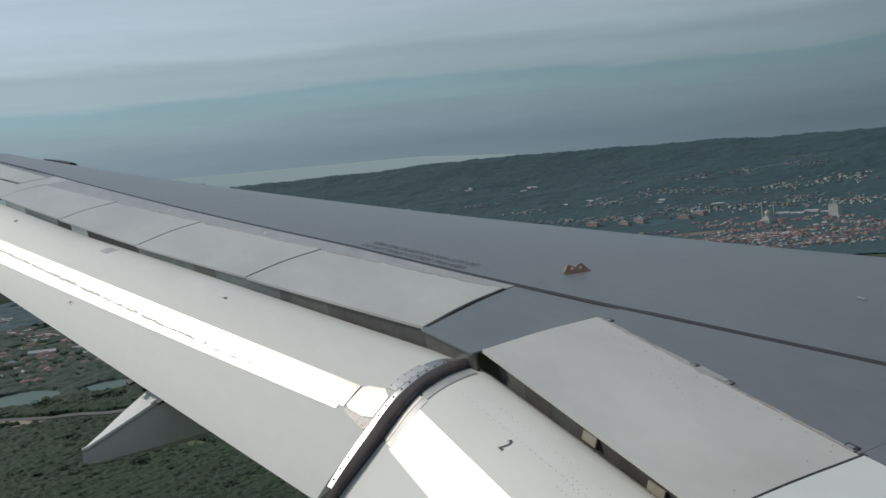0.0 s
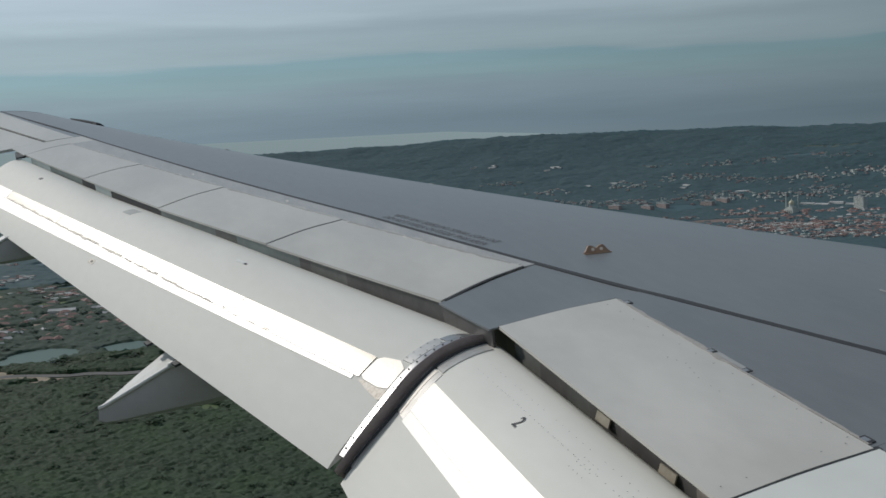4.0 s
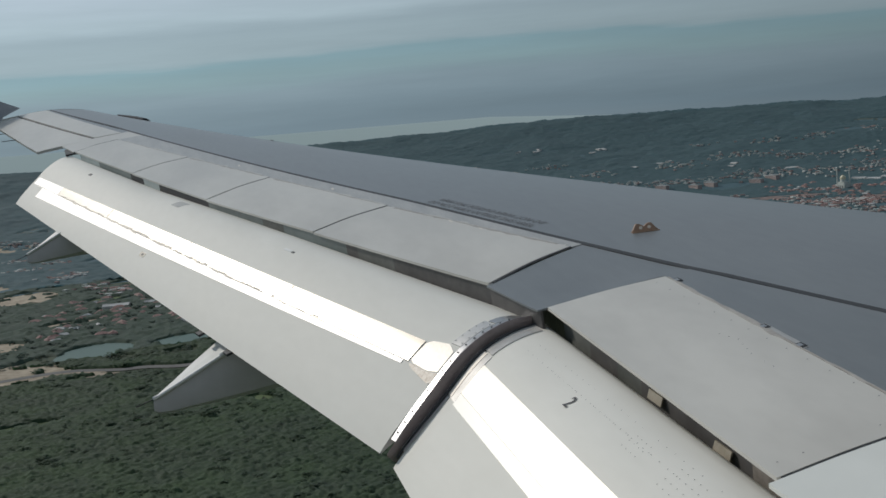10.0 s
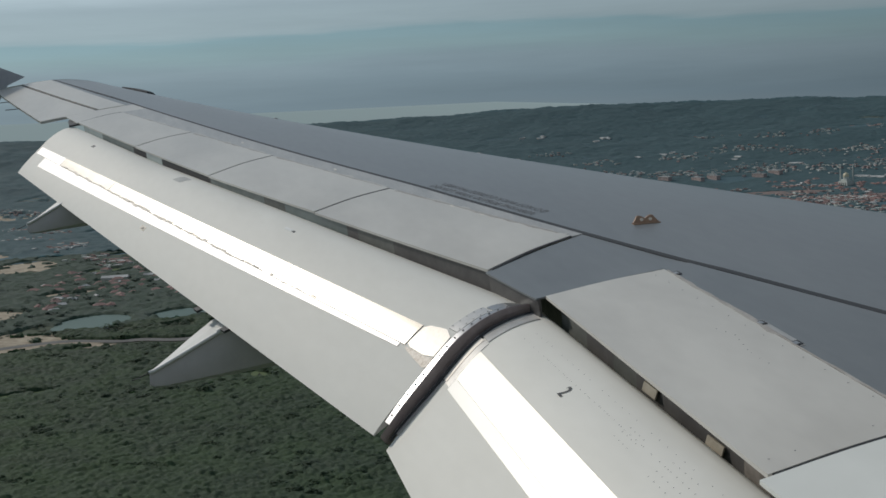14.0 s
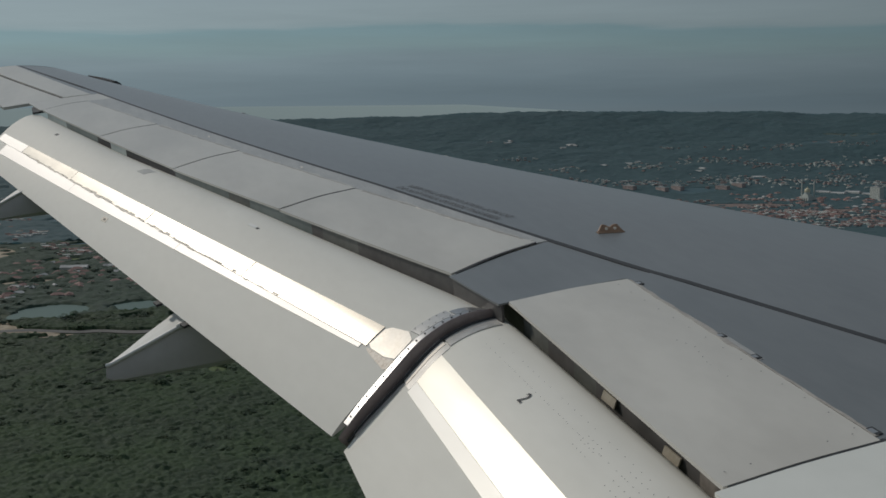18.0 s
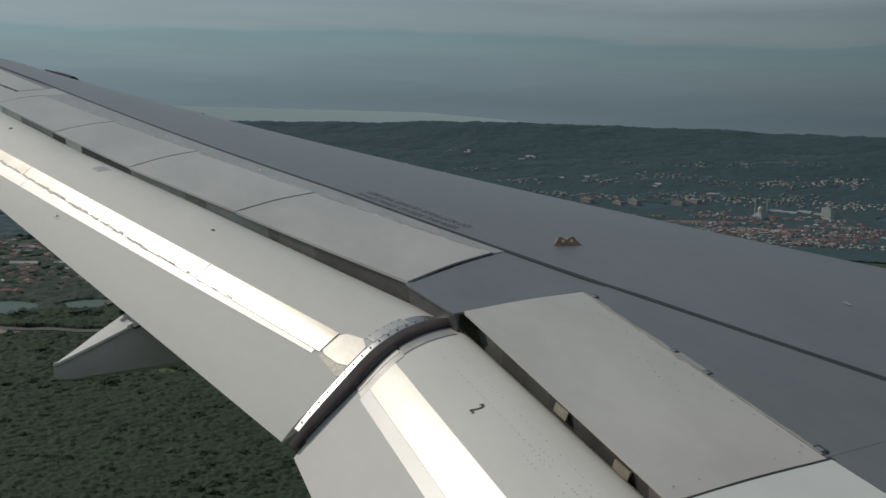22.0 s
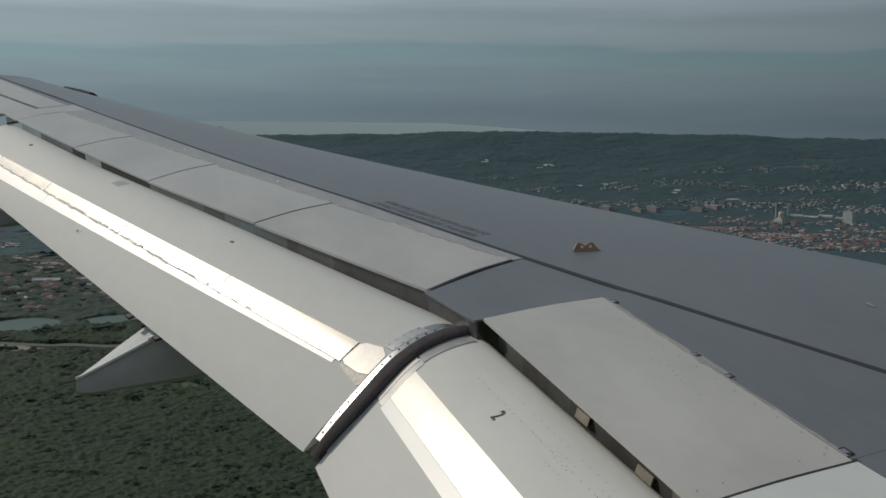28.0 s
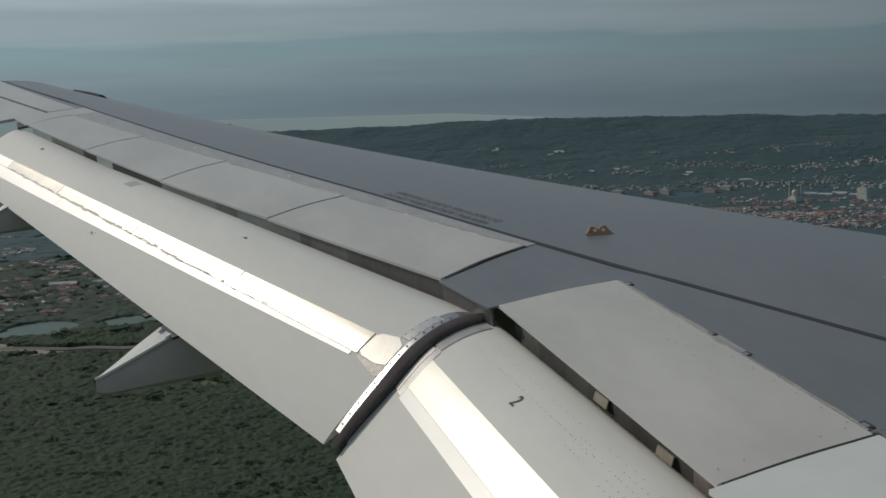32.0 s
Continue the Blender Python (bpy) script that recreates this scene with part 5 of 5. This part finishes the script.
# ---- round cabin shell with the window opening that the view goes through ----
def cabin_shell(bm):
    """A tube in two layers; one cell of its side is left open and framed."""
    turns = [radians(d) for d in (2.67, 15.93, 30, 45, 60, 75, 90, 105, 120, 135, 150, 165, 180, 195, 210, 225, 240, 255, 270, 285, 300, 315, 330, 346)]
    ys, n = (-9.0, -1.36, -0.90, 13.0), 24
    layers = []
    for r in (1.93, 1.89):
        layers.append([[bm.verts.new((-r * math.cos(w), y, 0.35 + r * math.sin(w))) for w in turns] for y in ys])
        g = layers[-1]
        for i in range(3):
            for j in range(n):
                if (i, j) != (1, 0):
                    bm.faces.new((g[i][j], g[i + 1][j], g[i + 1][(j + 1) % n], g[i][(j + 1) % n]))
    a, c = layers
    hole = [(1, 0), (2, 0), (2, 1), (1, 1)]
    for (i, j), (k, m) in zip(hole, hole[1:] + hole[:1]):
        bm.faces.new((a[i][j], a[k][m], c[k][m], c[i][j]))
    for i in (0, 3):
        for j in range(n):
            bm.faces.new((a[i][j], a[i][(j + 1) % n], c[i][(j + 1) % n], c[i][j]))


cabin = new("wall_cabin")
cabin.matrix_world = CRAFT
tagged(cabin, "plain white round cabin shell with one window opening", "cabin wall", kind="structure")
solid("shell", cabin_shell, PLASTIC, cabin)


# ---- buildings ----
def block(bm, x0, x1, y0, y1, z0, z1):
    made = [bm.verts.new((x, y, z)) for z in (z0, z1) for x, y in ((x0, y0), (x1, y0), (x1, y1), (x0, y1))]
    for f in ((0, 3, 2, 1), (4, 5, 6, 7), (0, 1, 5, 4), (1, 2, 6, 5), (2, 3, 7, 6), (3, 0, 4, 7)):
        bm.faces.new([made[k] for k in f])


def house(w, d, h, mat, label, hip=0.3, wall=None):
    """A low house: walls, an overhanging hipped roof, a door and windows."""
    thing = new("house")
    tagged(thing, label, "house", "houses of the town")
    solid("wall", lambda bm: block(bm, -w / 2, w / 2, -d / 2, d / 2, -2, h), wall or PLASTER, thing)

    def roof(bm):
        e, k = 0.7, w * hip
        low = [bm.verts.new(p) for p in ((-w / 2 - e, -d / 2 - e, h), (w / 2 + e, -d / 2 - e, h), (w / 2 + e, d / 2 + e, h), (-w / 2 - e, d / 2 + e, h))]
        ridge = [bm.verts.new((-w / 2 + k, 0, h + d * 0.27)), bm.verts.new((w / 2 - k, 0, h + d * 0.27))]
        bm.faces.new((low[0], low[1], ridge[1], ridge[0]))
        bm.faces.new((low[2], low[3], ridge[0], ridge[1]))
        bm.faces.new((low[1], low[2], ridge[1]))
        bm.faces.new((low[3], low[0], ridge[0]))
        bm.faces.new(low[::-1])

    solid("roof", roof, mat, thing)
    for x in (-w * 0.28, w * 0.28):
        solid("window", lambda bm: block(bm, x - 0.9, x + 0.9, d / 2, d / 2 + 0.06, h * 0.35, h * 0.75), PANE, thing)
    return thing


def flats(w, d, floors, mat, label):
    """A block of flats: walls, flat roof with a parapet and stair head, and windows on the long sides."""
    thing = new("apartment_block")
    tagged(thing, label, "building", "blocks of flats")
    h = floors * 3.1
    solid("wall", lambda bm: block(bm, -w / 2, w / 2, -d / 2, d / 2, -2, h), mat, thing)
    solid("roof", lambda bm: [block(bm, -w / 2 - 0.4, w / 2 + 0.4, -d / 2 - 0.4, d / 2 + 0.4, h, h + 0.9), block(bm, -w * 0.15, w * 0.15, -d * 0.3, d * 0.3, h + 0.9, h + 3.6)], SHEET, thing)
    n = max(3, int(w / 5))
    for i in range(n):
        for f in range(floors):
            x, z = -w / 2 + (i + 0.5) * w / n, f * 3.1 + 1.9
            for y in (-d / 2 - 0.03, d / 2 + 0.03):
                solid("window", lambda bm: block(bm, x - 0.8, x + 0.8, y - 0.04, y + 0.04, z - 0.6, z + 0.6), PANE, thing)
    return thing


def hall(w, d, h, label):
    """A long low hall with a shallow sheet roof."""
    thing = new("warehouse")
    tagged(thing, label, "building", "halls and large buildings")
    solid("wall", lambda bm: block(bm, -w / 2, w / 2, -d / 2, d / 2, -2, h), PLASTER, thing)

    def roof(bm):
        vs = [bm.verts.new(p) for p in ((-w / 2 - 0.5, -d / 2 - 0.5, h), (w / 2 + 0.5, -d / 2 - 0.5, h), (w / 2 + 0.5, d / 2 + 0.5, h), (-w / 2 - 0.5, d / 2 + 0.5, h), (-w / 2 - 0.5, 0, h + d * 0.14), (w / 2 + 0.5, 0, h + d * 0.14))]
        for f in ((0, 1, 5, 4), (2, 3, 4, 5), (1, 2, 5), (3, 0, 4), (3, 2, 1, 0)):
            bm.faces.new([vs[k] for k in f])

    solid("roof", roof, SHEET, thing)
    return thing


def set_at(az, r, turn):
    x, y = polar(az, r)
    return pose(x, y, level(x, y), 0, 0, turn)


rng = random.Random(4)
red_a = house(19, 12, 3.4, ROOF, "low house with a red-brown tiled hip roof")
red_b = house(14, 11, 3.0, ROOF, "small house with a weathered red tiled roof", 0.36)
pale_a = house(16, 10, 3.2, SHEET, "pale house with a light grey sheet roof", 0.12)
hall_a = hall(46, 20, 4.5, "long pale hall with a light sheet roof")
hall_b = hall(30, 16, 3.5, "pale sheet-roofed hall beside trees")
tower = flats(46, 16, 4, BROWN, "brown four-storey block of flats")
placed = {}


def put(kind, az, r, turn=None):
    m = set_at(az, r, rng.uniform(0, 180) if turn is None else turn)
    if kind.name in placed:
        return copy_thing(kind, m)
    placed[kind.name] = True
    kind.matrix_world = m
    return kind


# rows of houses beyond the road
for k in range(34):
    az0, r0, turn = rng.uniform(87.0, 96.5), rng.uniform(1640, 2080), rng.uniform(60, 100)
    for i in range(rng.randrange(2, 8)):
        az, r = az0 + rng.gauss(0, 0.45), r0 + rng.gauss(0, 22)
        if r > 1600 and open_ground(*polar(az, r)):
            put(rng.choice((red_a, red_a, red_b, red_b, pale_a)), az, r, turn + rng.choice((0, 90)) + rng.uniform(-10, 10))
put(hall_a, 92.6, 1960, 80)
put(hall_b, 90.2, 1230 + 640, 95)
# the town on the far side of the wing: close quarters of houses with woods between
reds = (red_a, red_b, red_b, red_a, pale_a)


def quarter(az, r, wide, deep, count, kinds):
    turn = rng.uniform(0, 180)
    for k in range(count):
        put(rng.choice(kinds), az + rng.gauss(0, wide), r + rng.gauss(0, deep), turn + rng.choice((0, 90)) + rng.uniform(-12, 12))


for k in range(12):
    quarter(rng.uniform(49.0, 60.0), rng.uniform(2700, 3420), 0.8, 40, 11, reds)
quarter(52.0, 3290, 1.1, 40, 22, (red_a, red_a, red_b, pale_a))
for az, r in ((51.2, 3400), (52.0, 3440), (52.7, 3420), (53.4, 3450)):
    put(hall_a, az, r, 20 + rng.uniform(-6, 6))

# houses too far off to count: walls and hipped roofs in one mesh
vs, fs, ids = [], [], []


def far_house(az, r, turn, roof, grow=1.0):
    w, d, h = rng.uniform(6, 15) * grow, rng.uniform(5, 9) * grow, rng.uniform(2.2, 3.6)
    m, k = set_at(az, r, turn) @ pose(0, 0, 2.4), len(vs)
    for z, e in ((-3, 0), (h, 0), (h, 0.6)):
        vs.extend(m @ Vector((x * (w / 2 + e), y * (d / 2 + e), z)) for x, y in ((-1, -1), (1, -1), (1, 1), (-1, 1)))
    vs.extend(m @ Vector((x * w * 0.3, 0, h + d * 0.07)) for x in (-1, 1))
    fs.extend(tuple(k + i for i in f) for f in ((0, 1, 5, 4), (1, 2, 6, 5), (2, 3, 7, 6), (3, 0, 4, 7), (8, 9, 13, 12), (10, 11, 12, 13), (9, 10, 13), (11, 8, 12), (11, 10, 9, 8)))
    wall = 3 if roof == 2 else 0
    ids.extend((wall, wall, wall, wall, roof, roof, roof, roof, roof))


def knot(az, r, wide, deep, count, roofs, grow=1.0):
    turn = rng.uniform(0, 180)
    for i in range(count):
        far_house(az + rng.gauss(0, wide), r + rng.gauss(0, deep), turn + rng.choice((0, 90)) + rng.uniform(-8, 8), rng.choice(roofs), grow)


# scattered quarters on the flat land beyond the flap
for k in range(26):
    knot(rng.uniform(91.0, 104.0), rng.uniform(2120, 3700), 0.5, 30, rng.randrange(8, 26), (2, 2, 1, 0))
# the red-roofed quarter near the wing's edge
for k in range(40):
    knot(rng.uniform(48.5, 61.0), rng.uniform(2560, 3240), 0.7, 30, 22, (2, 2, 2, 2, 1, 0))
# pale quarters beyond it, in loose bands that follow the valleys
for az, r, wide, deep, count in (
    (50.0, 3620, 1.0, 30, 60), (52.5, 3720, 0.7, 24, 40), (55.5, 3600, 1.3, 26, 70), (58.4, 3640, 0.9, 22, 50), (61.5, 3580, 1.2, 20, 60), (65.0, 3600, 0.9, 18, 34),
    (50.4, 4020, 0.8, 26, 36), (53.0, 3940, 0.9, 24, 46), (56.3, 3900, 0.7, 24, 40), (59.2, 3980, 0.9, 20, 40), (62.4, 3860, 0.5, 18, 26), (66.8, 3820, 0.5, 20, 24),
    (51.6, 4260, 0.5, 16, 16), (55.4, 4220, 0.4, 16, 16), (57.8, 4190, 0.5, 14, 16), (61.0, 4240, 0.3, 14, 10), (69.2, 4010, 0.4, 14, 14),
):
    knot(az, r, wide * 1.15, deep * 1.6, int(count * 1.35), (0, 1, 1, 1, 2, 2), rng.uniform(0.75, 1.1))
me = mesh_of("distant_houses", vs, fs, LIME)
me.materials.append(SHEET)
me.materials.append(ROOF)
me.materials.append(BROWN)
me.polygons.foreach_set("material_index", ids)
tagged(new("distant_houses", me), "distant pale and red-roofed houses among woods", "houses", kind="stuff")
for az, r, turn in ((64.6, 3900, 20), (63.2, 3960, 30), (59.6, 3820, 15), (56.6, 3700, 35), (66.3, 4290, 10), (66.0, 4310, 40), (69.8, 4330, 10), (70.4, 4345, 60)):
    for k in range(2):
        put(hall_b, az + rng.gauss(0, 0.25), r + rng.gauss(0, 18), turn + rng.choice((0, 90)))
for az, r in ((63.2, 3460), (61.5, 3440), (60.7, 3470), (58.4, 3480), (57.6, 3520)):
    put(tower, az, r, 14 + rng.uniform(-8, 8))

put(flats(34, 18, 11, LIME, "tall white block of flats above the town"), 50.9, 3330, 12)

# mosque with dome and two minarets
mosque = new("mosque")
tagged(mosque, "pale mosque with a gilded dome and slender minarets", "mosque")
solid("prayer_hall", lambda bm: block(bm, -16, 16, -14, 14, -2, 13), LIME, mosque)
solid("upper_hall", lambda bm: block(bm, -10, 10, -9, 9, 13, 19), LIME, mosque)


def drum(bm):
    bmesh.ops.create_cone(bm, cap_ends=True, segments=24, radius1=7.5, radius2=7.5, depth=8, matrix=pose(0, 0, 22))


def cupola(bm):
    bmesh.ops.create_uvsphere(bm, u_segments=24, v_segments=14, radius=8.0, matrix=pose(0, 0, 29) @ Matrix.Diagonal((1, 1, 1.15, 1)))
    bmesh.ops.create_cone(bm, cap_ends=True, segments=8, radius1=0.6, radius2=0.1, depth=6, matrix=pose(0, 0, 40.5))


solid("drum", drum, LIME, mosque)
solid("dome", cupola, DOME, mosque, "pale gilded onion dome", smooth=True)
for x, h in ((-30, 52), (14, 56)):
    def minaret(bm, x=x, h=h):
        bmesh.ops.create_cone(bm, cap_ends=True, segments=12, radius1=2.3, radius2=1.6, depth=h + 2, matrix=pose(x, 12, h / 2 - 1))
        bmesh.ops.create_cone(bm, cap_ends=True, segments=12, radius1=2.7, radius2=2.7, depth=1.4, matrix=pose(x, 12, h * 0.78))
        bmesh.ops.create_cone(bm, cap_ends=True, segments=12, radius1=1.8, radius2=0.1, depth=7, matrix=pose(x, 12, h + 3.5))

    solid("minaret", minaret, LIME, mosque, "slender pale minaret")
for x in (-10, -3.3, 3.3, 10):
    solid("window", lambda bm: block(bm, x - 1.3, x + 1.3, -14.1, -13.95, 2, 9), PANE, mosque)
mosque.matrix_world = set_at(54.2, 3260, 14)
